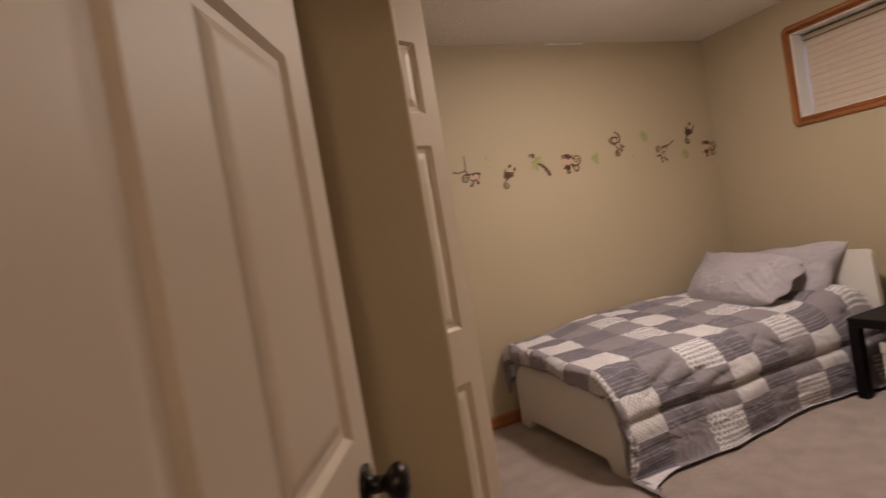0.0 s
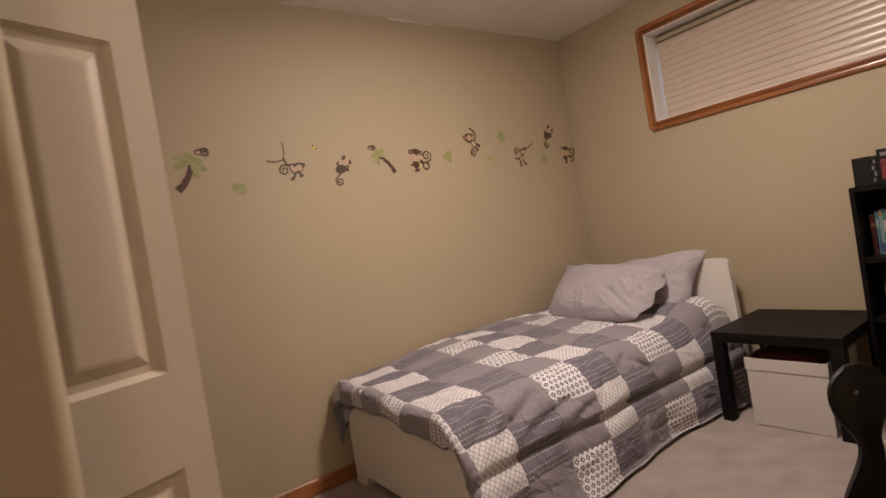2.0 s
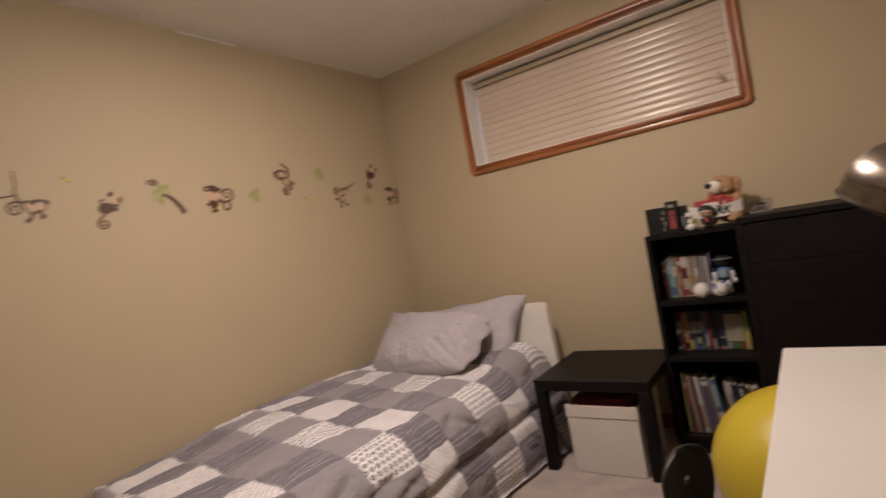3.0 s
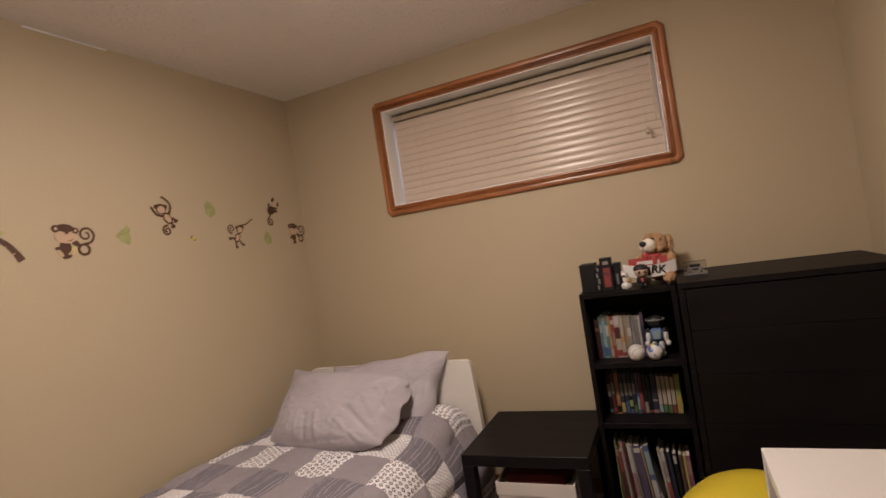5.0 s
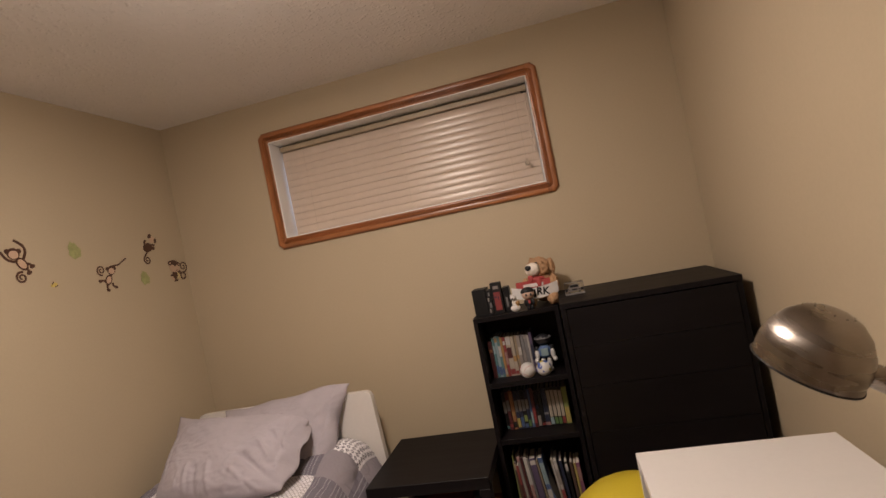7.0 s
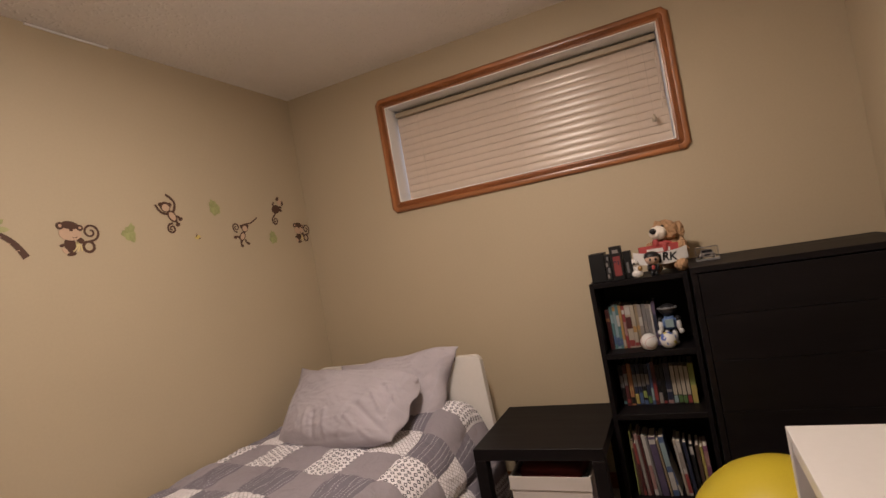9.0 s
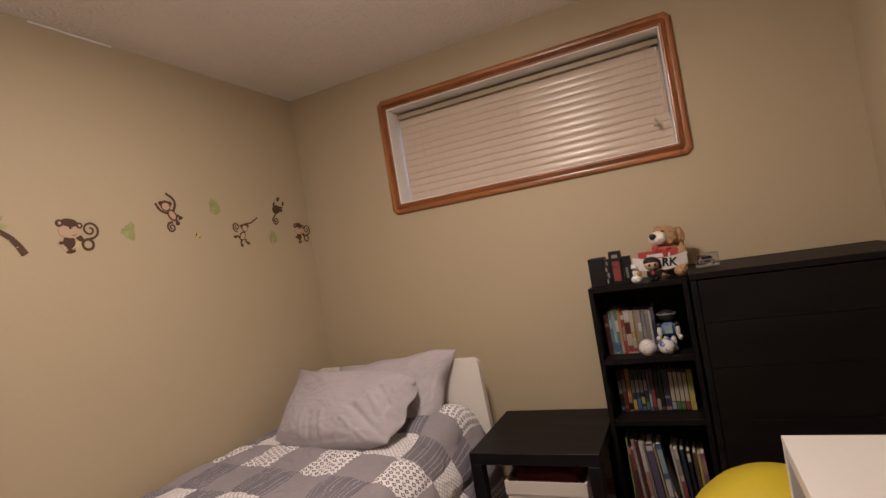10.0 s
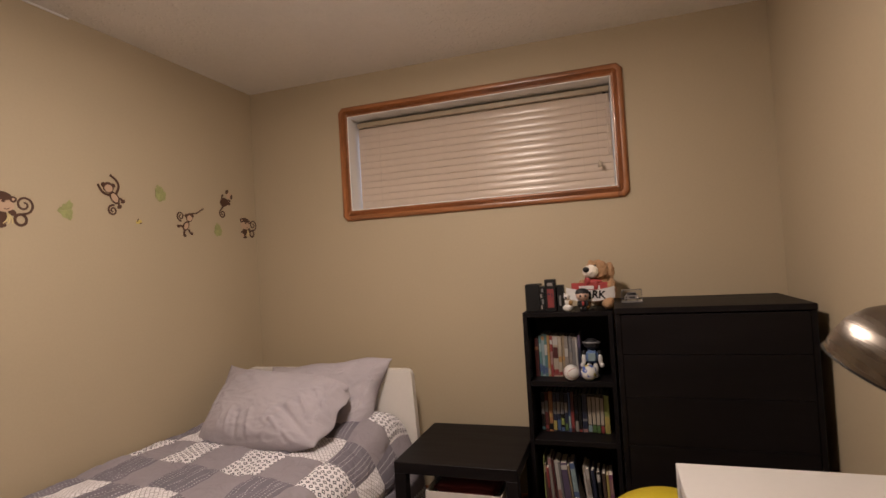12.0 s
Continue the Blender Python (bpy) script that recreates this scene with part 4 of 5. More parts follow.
def desk_lamp():
    """A steel work lamp: weighted foot, arm, neck and a domed shade with a ring of vent holes."""
    l = thing("desk_lamp", (-1.76, -2.67, DK_H), "brushed steel desk lamp with a domed shade standing on the desk", "desk lamp")
    part("base", lathe([(0, 0), (0.085, 0), (0.088, 0.008), (0.078, 0.020), (0.02, 0.026), (0, 0.026)], 40), STEEL, l, smooth=True)
    head = Vector((-1.852, -2.464, 1.134)) - Vector(l.location)
    along_neck = Vector((0.10, -0.78, -0.60)).normalized()
    axis = Vector((-0.22, -0.46, 0.86)).normalized()
    root = head + along_neck * 0.068 + axis * 0.032
    tail = root + along_neck * 0.115
    part("neck", tube(bmesh.new(), [tuple(root - along_neck * 0.02), tuple(root + along_neck * 0.012), tuple(root + along_neck * 0.03), tuple(tail)], [0.013, 0.016, 0.019, 0.014], 24), STEEL, l, "tapered steel neck", True)
    part("screw", tube(bmesh.new(), [tuple(root + along_neck * 0.075 + axis * 0.015), tuple(root + along_neck * 0.075 + axis * 0.030)], 0.005, 10), BLACK_PLASTIC, l, smooth=True)
    part("joint", ball(bmesh.new(), tuple(tail), 0.017), BLACK_PLASTIC, l, smooth=True)
    part("arm", tube(bmesh.new(), [tuple(tail), (0.012, -0.006, 0.12), (0, 0, 0.02)], 0.0075, 12), STEEL, l, smooth=True)
    dome = [(r * 0.83, z * 0.94) for r, z in [(0.022, 0.100), (0.046, 0.092), (0.068, 0.074), (0.084, 0.050), (0.0905, 0.025), (0.0895, 0.002), (0.0910, -0.004), (0.0885, -0.007), (0.0845, 0.002), (0.0855, 0.024), (0.079, 0.047), (0.063, 0.069), (0.042, 0.084), (0.0, 0.092)]]
    m = Matrix.Translation(head) @ axis.to_track_quat("Z", "Y").to_matrix().to_4x4()
    sh = part("shade", lathe([(0, 0.0958)] + dome, 48), STEEL, l, "domed brushed steel lamp shade", True, m)
    rim = [(0.0750 * math.cos(2 * math.pi * k / 48), 0.0750 * math.sin(2 * math.pi * k / 48), -0.004) for k in range(49)]
    part("rim", tube(bmesh.new(), rim, 0.0018, 8, False), BLACK_PLASTIC, sh, "thin dark rim", True)
    for k in range(10):
        a = 2 * math.pi * k / 10
        part("vent_hole", lathe([(0, 0.0012), (0.0014, 0.0008), (0.0014, 0), (0, 0)], 8), BLACK_PLASTIC, sh, at=pose(0.026 * math.cos(a), 0.026 * math.sin(a), 0.0908, 0, 0, math.degrees(a)) @ pose(0, 0, 0, 0, 20, 0))
    return l


desk_lamp()


def desk_chair():
    """A moulded plastic swivel chair: waisted back, seat shell, column and five-spoke base."""
    c = thing("desk_chair", (-1.950, -2.312, 0), "black moulded plastic swivel chair tucked under the desk", "chair")
    c.rotation_euler = (0, 0, radians(CHAIR_TURN))
    # shell: one curved sheet from the seat's front edge up to the back's top; local +x is forward
    path = [(0.20, 0.400, 0.120), (0.16, 0.405, 0.145), (0.05, 0.378, 0.150), (-0.06, 0.352, 0.140), (-0.13, 0.354, 0.130), (-0.178, 0.385, 0.128), (-0.203, 0.440, 0.125), (-0.210, 0.485, 0.100), (-0.215, 0.525, 0.050), (-0.217, 0.555, 0.026), (-0.219, 0.580, 0.030), (-0.222, 0.608, 0.052), (-0.225, 0.638, 0.074), (-0.228, 0.672, 0.082), (-0.230, 0.702, 0.074), (-0.231, 0.720, 0.050), (-0.231, 0.729, 0.024)]
    bm = bmesh.new()
    k = 12
    front, rear = [], []
    for i, (x, z, half) in enumerate(path):
        a = path[max(i - 1, 0)]
        b = path[min(i + 1, len(path) - 1)]
        d = Vector((b[0] - a[0], 0, b[1] - a[1])).normalized()
        nrm = Vector((d.z, 0, -d.x))
        f, r = [], []
        for j in range(k + 1):
            q = 2 * j / k - 1
            cup = (0.030 if i < 5 else 0.012) * q * q
            p = Vector((x, half * q, z)) + (Vector((0, 0, cup)) if i < 4 else nrm * cup)
            f.append(bm.verts.new(p))
            r.append(bm.verts.new(p - nrm * 0.012))
        front.append(f)
        rear.append(r)
    for i in range(len(path) - 1):
        for j in range(k):
            bm.faces.new((front[i][j], front[i][j + 1], front[i + 1][j + 1], front[i + 1][j]))
            bm.faces.new((rear[i][j], rear[i + 1][j], rear[i + 1][j + 1], rear[i][j + 1]))
        for j in (0, k):
            bm.faces.new((front[i][j], front[i + 1][j], rear[i + 1][j], rear[i][j]))
    for i in (0, len(path) - 1):
        for j in range(k):
            bm.faces.new((front[i][j], rear[i][j], rear[i][j + 1], front[i][j + 1]))
    sh = part("shell", bm, BLACK_PLASTIC, c, "black moulded seat and waisted back", True)
    mod = sh.modifiers.new("smooth", "SUBSURF")
    mod.levels = mod.render_levels = 2
    part("rivet", lathe([(0, 0.004), (0.007, 0.003), (0.009, 0), (0, 0)], 14), STEEL, sh, "small steel rivet", True, pose(-0.2275, 0.0, 0.668, 0, 90, 0))
    part("column", lathe([(0, 0.06), (0.03, 0.06), (0.03, 0.24), (0.016, 0.24), (0.016, 0.325), (0.06, 0.328), (0.06, 0.334), (0, 0.334)], 20), BLACK_PLASTIC, c, smooth=True)
    for i in range(5):
        a = 2 * math.pi * i / 5 + 0.3
        dx, dy = math.cos(a), math.sin(a)
        part("spoke", tube(bmesh.new(), [(0.02 * dx, 0.02 * dy, 0.09), (0.15 * dx, 0.15 * dy, 0.085), (0.255 * dx, 0.255 * dy, 0.062)], [0.020, 0.017, 0.013], 10), BLACK_PLASTIC, c, smooth=True)
        part("caster", tube(bmesh.new(), [(0.255 * dx - 0.02 * dy, 0.255 * dy + 0.02 * dx, 0.025), (0.255 * dx + 0.02 * dy, 0.255 * dy - 0.02 * dx, 0.025)], 0.025, 18), BLACK_PLASTIC, c)
    return c


CHAIR_TURN = -111
desk_chair()


def exercise_ball():
    r = 0.271
    b = thing("exercise_ball", (-0.926, -2.231, 0), "large yellow inflated exercise ball on the carpet", "ball")
    bm = ball(bmesh.new(), (0, 0, r - 0.006), r, 48, 32)
    for v in bm.verts:
        v.co.z = max(v.co.z, 0.001)
        rr = math.hypot(v.co.x, v.co.y)
        ring = 0.0012 * math.sin(v.co.z * 260)
        if rr > 0.06:
            v.co.x += v.co.x / rr * ring
            v.co.y += v.co.y / rr * ring
    part("skin", bm, YELLOW, b, smooth=True)
    return b


exercise_ball()


# ---------------------------------------------------------------- ceiling lamps
def ceiling_light(place, label):
    c = thing("ceiling_light", (place[0], place[1], H), label, "ceiling light")
    part("canopy", lathe([(0, 0), (0.10, 0), (0.10, -0.012), (0.085, -0.022), (0.05, -0.03), (0, -0.03)], 32), CHROME, c, smooth=True)
    return c


ceiling_light(ROOM_LAMP, "flush round ceiling light over the middle of the room")
ceiling_light(HALL_LAMP, "flush round ceiling light in the hallway")


# ---------------------------------------------------------------- books
def tint(name, colour, rough=0.5):
    grey = sum(colour) / 3
    colour = tuple((0.72 * c + 0.28 * grey) * 0.88 for c in colour)
    return mat(name, colour, rough, 0.14, 40, 14, 0.05, 0.0004, spec=0.3)


PAPER = mat("book_paper", (0.62, 0.57, 0.48), 0.9, 0.12, 300, 6, 0.3, 0.0006, stretch=(1, 8, 1))
INK = {
    "maroon": tint("cover_maroon", (0.094, 0.016, 0.017)), "teal": tint("cover_teal", (0.065, 0.194, 0.216)), "sky": tint("cover_sky", (0.216, 0.338, 0.374)),
    "blue": tint("cover_blue", (0.043, 0.101, 0.259)), "amber": tint("cover_amber", (0.418, 0.216, 0.036)), "red": tint("cover_red", (0.288, 0.025, 0.025)),
    "white": tint("cover_white", (0.461, 0.432, 0.403)), "cream": tint("cover_cream", (0.396, 0.331, 0.245)), "tan": tint("cover_tan", (0.302, 0.223, 0.122)),
    "greige": tint("cover_greige", (0.259, 0.223, 0.202)), "grey": tint("cover_grey", (0.180, 0.173, 0.180)), "purple": tint("cover_purple", (0.094, 0.065, 0.144)),
    "black": tint("cover_black", (0.008, 0.008, 0.009)), "navy": tint("cover_navy", (0.018, 0.025, 0.061)), "green": tint("cover_green", (0.086, 0.187, 0.043)),
    "lime": tint("cover_lime", (0.259, 0.331, 0.050)), "yellow": tint("cover_yellow", (0.446, 0.338, 0.036)), "pink": tint("cover_pink", (0.331, 0.158, 0.144)),
    "magenta": tint("cover_magenta", (0.230, 0.058, 0.144)), "orange": tint("cover_orange", (0.360, 0.130, 0.029)), "brown": tint("cover_brown", (0.094, 0.050, 0.032)),
}
COLOUR_WORDS = {"sky": "pale blue", "greige": "greyish", "amber": "amber"}


def book(y, z, w, h, d, colour, bands=(), lean=0.0, x_front=-0.255, group="", kind_words="paperback book"):
    """A book standing on a shelf with its spine to the room. bands: (from, to, colour) up the spine, as shares of its height."""
    word = COLOUR_WORDS.get(colour, colour)
    t = 0.0016 if w > 0.008 else 0.001
    bm = boxes(((0, -w / 2, 0), (t, w / 2, h)), ((t, -w / 2, 0), (d, -w / 2 + t, h)), ((t, w / 2 - t, 0), (d, w / 2, h)), bevel=min(0.0008, t / 3))
    ob = new("book", finish("book", bm, INK[colour]))
    ob.matrix_basis = pose(x_front, y, z, lean, 0, random.uniform(-1.2, 1.2))
    tagged(ob, f"{word} {kind_words} standing upright on the bookcase shelf" if abs(lean) < 3 else f"{word} {kind_words} leaning on the bookcase shelf", "book", group)
    part("page_block", boxes(((t + 0.001, -w / 2 + t, 0.003), (d - 0.003, w / 2 - t, h - 0.003))), PAPER, ob, "cream page block")
    for a, b, c in bands:
        part("spine_band", boxes(((-0.0007, -w / 2 + 0.0005, h * a), (0.0003, w / 2 - 0.0005, h * b))), INK[c], ob)
    return ob


def along(x):
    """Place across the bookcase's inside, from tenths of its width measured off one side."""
    return -1.716 - x * 0.000706


def shelf_row(rows, z, group, x_front, words):
    for x0, x1, h, colour, bands, lean in rows:
        w = (x1 - x0) * 0.000706 - 0.0006
        book(along((x0 + x1) / 2), z, w, h, random.uniform(0.120, 0.135), colour, bands, lean, x_front + random.uniform(-0.004, 0.006), group, words)


shelf_row([
    (14, 40, 0.185, "maroon", ((0.70, 0.78, "orange"),), 0), (42, 61, 0.198, "teal", ((0.1, 0.3, "blue"), (0.6, 0.8, "sky")), 0), (61, 80, 0.205, "sky", ((0.05, 0.25, "blue"), (0.85, 0.95, "amber")), 0),
    (80, 99, 0.205, "teal", ((0.08, 0.22, "blue"), (0.5, 0.75, "white")), 0), (99, 116, 0.200, "amber", ((0.05, 0.2, "cream"),), 0), (118, 137, 0.196, "red", ((0.30, 0.62, "pink"), (0.8, 0.9, "white")), 0),
    (137, 172, 0.196, "cream", ((0.78, 0.98, "white"), (0.04, 0.18, "red"), (0.45, 0.72, "maroon")), 0), (172, 196, 0.194, "cream", ((0.04, 0.12, "red"), (0.36, 0.5, "amber")), 0), (196, 216, 0.195, "tan", ((0.4, 0.5, "amber"), (0.04, 0.14, "red")), 0),
    (216, 240, 0.193, "greige", ((0.5, 0.7, "white"),), 0), (241, 263, 0.192, "grey", ((0.3, 0.6, "greige"),), 0), (264, 288, 0.190, "greige", ((0.2, 0.9, "grey"),), 0), (288, 300, 0.188, "white", (), 0), (302, 322, 0.200, "purple", ((0.3, 0.7, "navy"),), 0),
], SHELF_1, "books on the upper shelf", -0.190, "paperback book")
shelf_row([
    (30, 52, 0.190, "black", ((0.45, 0.75, "grey"), (0.05, 0.12, "teal")), 0), (54, 78, 0.192, "maroon", ((0.5, 0.78, "grey"), (0.08, 0.16, "red")), 0), (80, 106, 0.196, "orange", ((0.05, 0.2, "black"), (0.35, 0.45, "amber")), 0),
    (108, 132, 0.190, "navy", ((0.45, 0.75, "grey"), (0.04, 0.28, "yellow")), 0), (134, 158, 0.192, "navy", ((0.45, 0.75, "greige"), (0.04, 0.30, "blue")), 0), (160, 184, 0.192, "black", ((0.45, 0.75, "grey"), (0.18, 0.34, "lime"), (0.02, 0.12, "blue")), 0),
    (186, 208, 0.190, "navy", ((0.5, 0.75, "greige"), (0.05, 0.22, "green")), 0), (209, 226, 0.190, "blue", ((0.1, 0.4, "sky"),), 0), (227, 250, 0.195, "maroon", ((0.1, 0.5, "red"),), 0), (252, 276, 0.178, "black", ((0.02, 0.3, "greige"), (0.5, 0.6, "navy")), 0),
    (278, 300, 0.182, "black", ((0.04, 0.1, "red"),), 0), (302, 336, 0.186, "navy", ((0.02, 0.1, "pink"), (0.3, 0.36, "grey")), 0),
    (339, 364, 0.186, "black", ((0.22, 0.92, "cream"), (0.03, 0.2, "sky")), 0), (366, 391, 0.186, "black", ((0.22, 0.92, "cream"), (0.03, 0.2, "green")), 0), (393, 418, 0.186, "black", ((0.22, 0.92, "cream"), (0.03, 0.2, "green")), 0), (420, 444, 0.186, "black", ((0.22, 0.90, "cream"), (0.03, 0.2, "red")), 0), (446, 478, 0.180, "lime", ((0.03, 0.45, "yellow"),), 0),
], SHELF_2, "books on the middle shelf", -0.168, "graphic novel")
shelf_row([
    (36, 44, 0.285, "lime", (), 0), (50, 66, 0.250, "brown", ((0.85, 0.98, "tan"),), -2), (70, 86, 0.235, "red", ((0.1, 0.6, "maroon"),), -3), (92, 112, 0.278, "pink", ((0.1, 0.9, "greige"),), -4), (114, 128, 0.270, "maroon", (), -4), (134, 158, 0.268, "white", ((0.1, 0.5, "pink"),), -4),
    (162, 176, 0.262, "grey", (), -5), (180, 220, 0.262, "purple", ((0.88, 0.96, "white"),), -5), (228, 240, 0.250, "tan", (), -6), (244, 276, 0.262, "blue", ((0.5, 0.9, "sky"), (0.1, 0.4, "white")), -6), (284, 296, 0.235, "white", ((0.2, 0.7, "blue"),), -12), (318, 332, 0.245, "cream", ((0.4, 0.9, "white"),), -5), (334, 356, 0.238, "white", ((0.05, 0.4, "red"), (0.5, 0.8, "greige")), -5),
    (364, 384, 0.235, "navy", (), -4), (392, 412, 0.228, "black", ((0.8, 0.95, "white"),), -3), (420, 440, 0.222, "brown", (), -2), (444, 460, 0.215, "yellow", (), -2), (462, 486, 0.220, "magenta", ((0.6, 0.9, "pink"),), -2),
], SHELF_0, "books on the lower shelf", -0.245, "picture book")


# ---------------------------------------------------------------- toys and keepsakes
TOY_WHITE = tint("toy_white", (0.68, 0.66, 0.64), 0.4)
TOY_BLUE = tint("toy_blue", (0.07, 0.17, 0.42), 0.35)
TOY_DARK = tint("toy_dark", (0.018, 0.018, 0.022), 0.4)
TOY_RED = tint("toy_red", (0.48, 0.02, 0.018), 0.5)
SKIN = tint("toy_peach", (0.55, 0.33, 0.22), 0.5)
PLUSH = mat("tan_plush", (0.47, 0.29, 0.165), 0.95, 0.25, 260, 20, 0.9, 0.006, spec=0.1)
PLUSH_LIGHT = mat("cream_plush", (0.80, 0.74, 0.66), 0.95, 0.15, 260, 20, 0.8, 0.004, spec=0.1)
CLEAR = bpy.data.materials.new("clear_acrylic")
CLEAR.use_nodes = True
CLEAR.node_tree.nodes["Principled BSDF"].inputs["Transmission Weight"].default_value = 1
CLEAR.node_tree.nodes["Principled BSDF"].inputs["Roughness"].default_value = 0.03
CLEAR.node_tree.nodes["Principled BSDF"].inputs["IOR"].default_value = 1.15


def blobs(name, pieces, materials, label, category, place, turn=0.0, rough=0.0):
    """One plain figure out of rounded masses: (centre, radii, material index)."""
    bm = bmesh.new()
    for centre, radii, k in pieces:
        before = set(bm.faces)
        ball(bm, centre, radii, 18, 12)
        for f in bm.faces:
            if f not in before:
                f.material_index, f.smooth = k, True
    if rough:
        for v in bm.verts:
            v.co += Vector([noise.noise(v.co * 60 + Vector((7 * i, 0, 0))) for i in range(3)]) * rough
    ob = new(name, finish(name, bm, materials))
    ob.matrix_basis = pose(*place, 0, 0, turn)
    return tagged(ob, label, category)


def baseball(place):
    b = new("baseball", finish("baseball", ball(bmesh.new(), (0, 0, 0.0365), 0.0365, 28, 18), TOY_WHITE, True))
    b.location = place
    tagged(b, "white baseball resting on the bookcase shelf", "ball")
    for s in (1, -1):
        pts = []
        for k in range(33):
            a = 2 * math.pi * k / 32
            v = Vector((s * 0.55 - s * 0.35 * math.cos(2 * a), 0.8 * math.cos(a), 0.8 * math.sin(a))).normalized() * 0.0367
            pts.append((v.x, v.y, v.z + 0.0365))
        part("stitching", tube(bmesh.new(), pts, 0.0007, 5, False), TOY_RED, b, "red stitched seam")
    b.rotation_euler = (0.0, 0.0, 0.9)
    return b


baseball((-0.262, along(262), SHELF_1))


def toy_robot():
    r = thing("toy_robot", (-0.20, along(393), SHELF_1), "white and blue plastic toy robot with a dark head", "toy")
    for y in (-0.016, 0.016):
        part("foot", ball(bmesh.new(), (-0.004, y, 0.012), (0.022, 0.013, 0.012)), TOY_WHITE, r, smooth=True)
        part("leg", ball(bmesh.new(), (0, y * 0.9, 0.045), (0.012, 0.012, 0.030)), TOY_WHITE, r, smooth=True)
        part("arm", ball(bmesh.new(), (-0.006, y * 2.3, 0.088), (0.012, 0.011, 0.026)), TOY_WHITE, r, smooth=True)
        part("fist", ball(bmesh.new(), (-0.012, y * 2.7, 0.062), (0.012, 0.011, 0.012)), TOY_WHITE, r, smooth=True)
        part("shoulder", ball(bmesh.new(), (0, y * 2.2, 0.116), (0.014, 0.012, 0.013)), TOY_DARK, r, smooth=True)
    part("torso", boxes(((-0.020, -0.028, 0.070), (0.020, 0.028, 0.128)), bevel=0.009, segs=3), TOY_BLUE, r, smooth=True)
    part("chest_panel", boxes(((-0.0225, -0.017, 0.082), (-0.0195, 0.017, 0.118)), bevel=0.001), INK["sky"], r, "pale blue chest panel")
    part("head", ball(bmesh.new(), (0, 0, 0.158), (0.028, 0.036, 0.027)), TOY_DARK, r, "dark domed head", True)
    part("head_band", tube(bmesh.new(), [(0.030 * math.cos(2 * math.pi * k / 24), 0.038 * math.sin(2 * math.pi * k / 24), 0.166) for k in range(25)], 0.004, 8, False), INK["grey"], r, smooth=True)
    return r


toy_robot()


def patterned_ball(place):
    m = mat("print_ball_vinyl", (0.62, 0.60, 0.58), 0.35, 0.1, 60, 30)
    n, l = m.node_tree.nodes, m.node_tree.links
    vo = n.new("ShaderNodeTexVoronoi")
    vo.inputs["Scale"].default_value = 55
    tc = n.new("ShaderNodeTexCoord")
    l.new(tc.outputs["Object"], vo.inputs["Vector"])
    rp = n.new("ShaderNodeValToRGB")
    rp.color_ramp.interpolation = "CONSTANT"
    rp.color_ramp.elements[0].color = (0.62, 0.60, 0.58, 1)
    rp.color_ramp.elements[1].position, rp.color_ramp.elements[1].color = 0.62, (0.07, 0.12, 0.38, 1)
    e = rp.color_ramp.elements.new(0.88)
    e.color = (0.5, 0.42, 0.06, 1)
    sp = n.new("ShaderNodeSeparateColor")
    l.new(vo.outputs["Color"], sp.inputs[0])
    l.new(sp.outputs[0], rp.inputs[0])
    l.new(rp.outputs[0], n["Principled BSDF"].inputs["Base Color"])
    b = new("toy_ball", finish("toy_ball", ball(bmesh.new(), (0, 0, 0.036), 0.036, 28, 18), m, True))
    b.location = place
    return tagged(b, "small white ball with blue and yellow print on the shelf", "ball")


patterned_ball((-0.258, along(372), SHELF_1))

# boxes on top of the bookcase
def packet(name, y0, y1, x0, x1, h, label, marks=()):
    p = thing(name, ((x0 + x1) / 2, (y0 + y1) / 2, BC_H), label, "box")
    dx, dy = (x1 - x0) / 2, (y1 - y0) / 2
    part("carton", boxes(((-dx, -dy, 0), (dx, dy, h)), bevel=0.0012), INK["black"], p)
    for a, b, c, d, colour in marks:
        part("label_panel", boxes(((-dx - 0.0008, dy - (dy * 2) * b, h * c), (-dx + 0.0002, dy - (dy * 2) * a, h * d)), bevel=0.0002), INK[colour], p)
    return p


packet("black_box", -1.772, -1.705, -0.24, -0.13, 0.128, "plain matt black cardboard box on the bookcase")
packet("patterned_box", -1.798, -1.774, -0.25, -0.16, 0.118, "slim black box with grey scribbled print", [(0.2, 0.5, 0.1, 0.25, "greige"), (0.4, 0.8, 0.3, 0.5, "grey"), (0.15, 0.5, 0.55, 0.7, "greige"), (0.4, 0.75, 0.78, 0.92, "grey")])
red_box = packet("red_label_box", -1.850, -1.800, -0.255, -0.205, 0.150, "black box with a red numbered label on the bookcase", [(0.22, 0.82, 0.12, 0.70, "red"), (0.25, 0.75, 0.80, 0.90, "greige")])
packet("small_black_box", -1.885, -1.853, -0.235, -0.175, 0.120, "small black cardboard box beside a red-labelled box", [(0.3, 0.6, 0.2, 0.6, "grey")])


def lettering(text, size, m, material, parent, name="lettering"):
    cu = bpy.data.curves.new(name, "FONT")
    cu.body, cu.size, cu.extrude, cu.align_x, cu.align_y = text, size, 0.0006, "CENTER", "CENTER"
    cu.offset = size * 0.028
    tmp = bpy.data.objects.new(name, cu)
    me = bpy.data.meshes.new_from_object(tmp)
    bpy.data.objects.remove(tmp)
    me.materials.append(material)
    ob = new(name, me)
    ob.parent, ob.matrix_basis = parent, m
    return ob


FACING_WEST = Matrix(((0, 0, -1, 0), (-1, 0, 0, 0), (0, 1, 0, 0), (0, 0, 0, 1)))
lettering("91", 0.026, Matrix.Translation((-0.0275, -0.0005, 0.075)) @ FACING_WEST, INK["navy"], red_box)


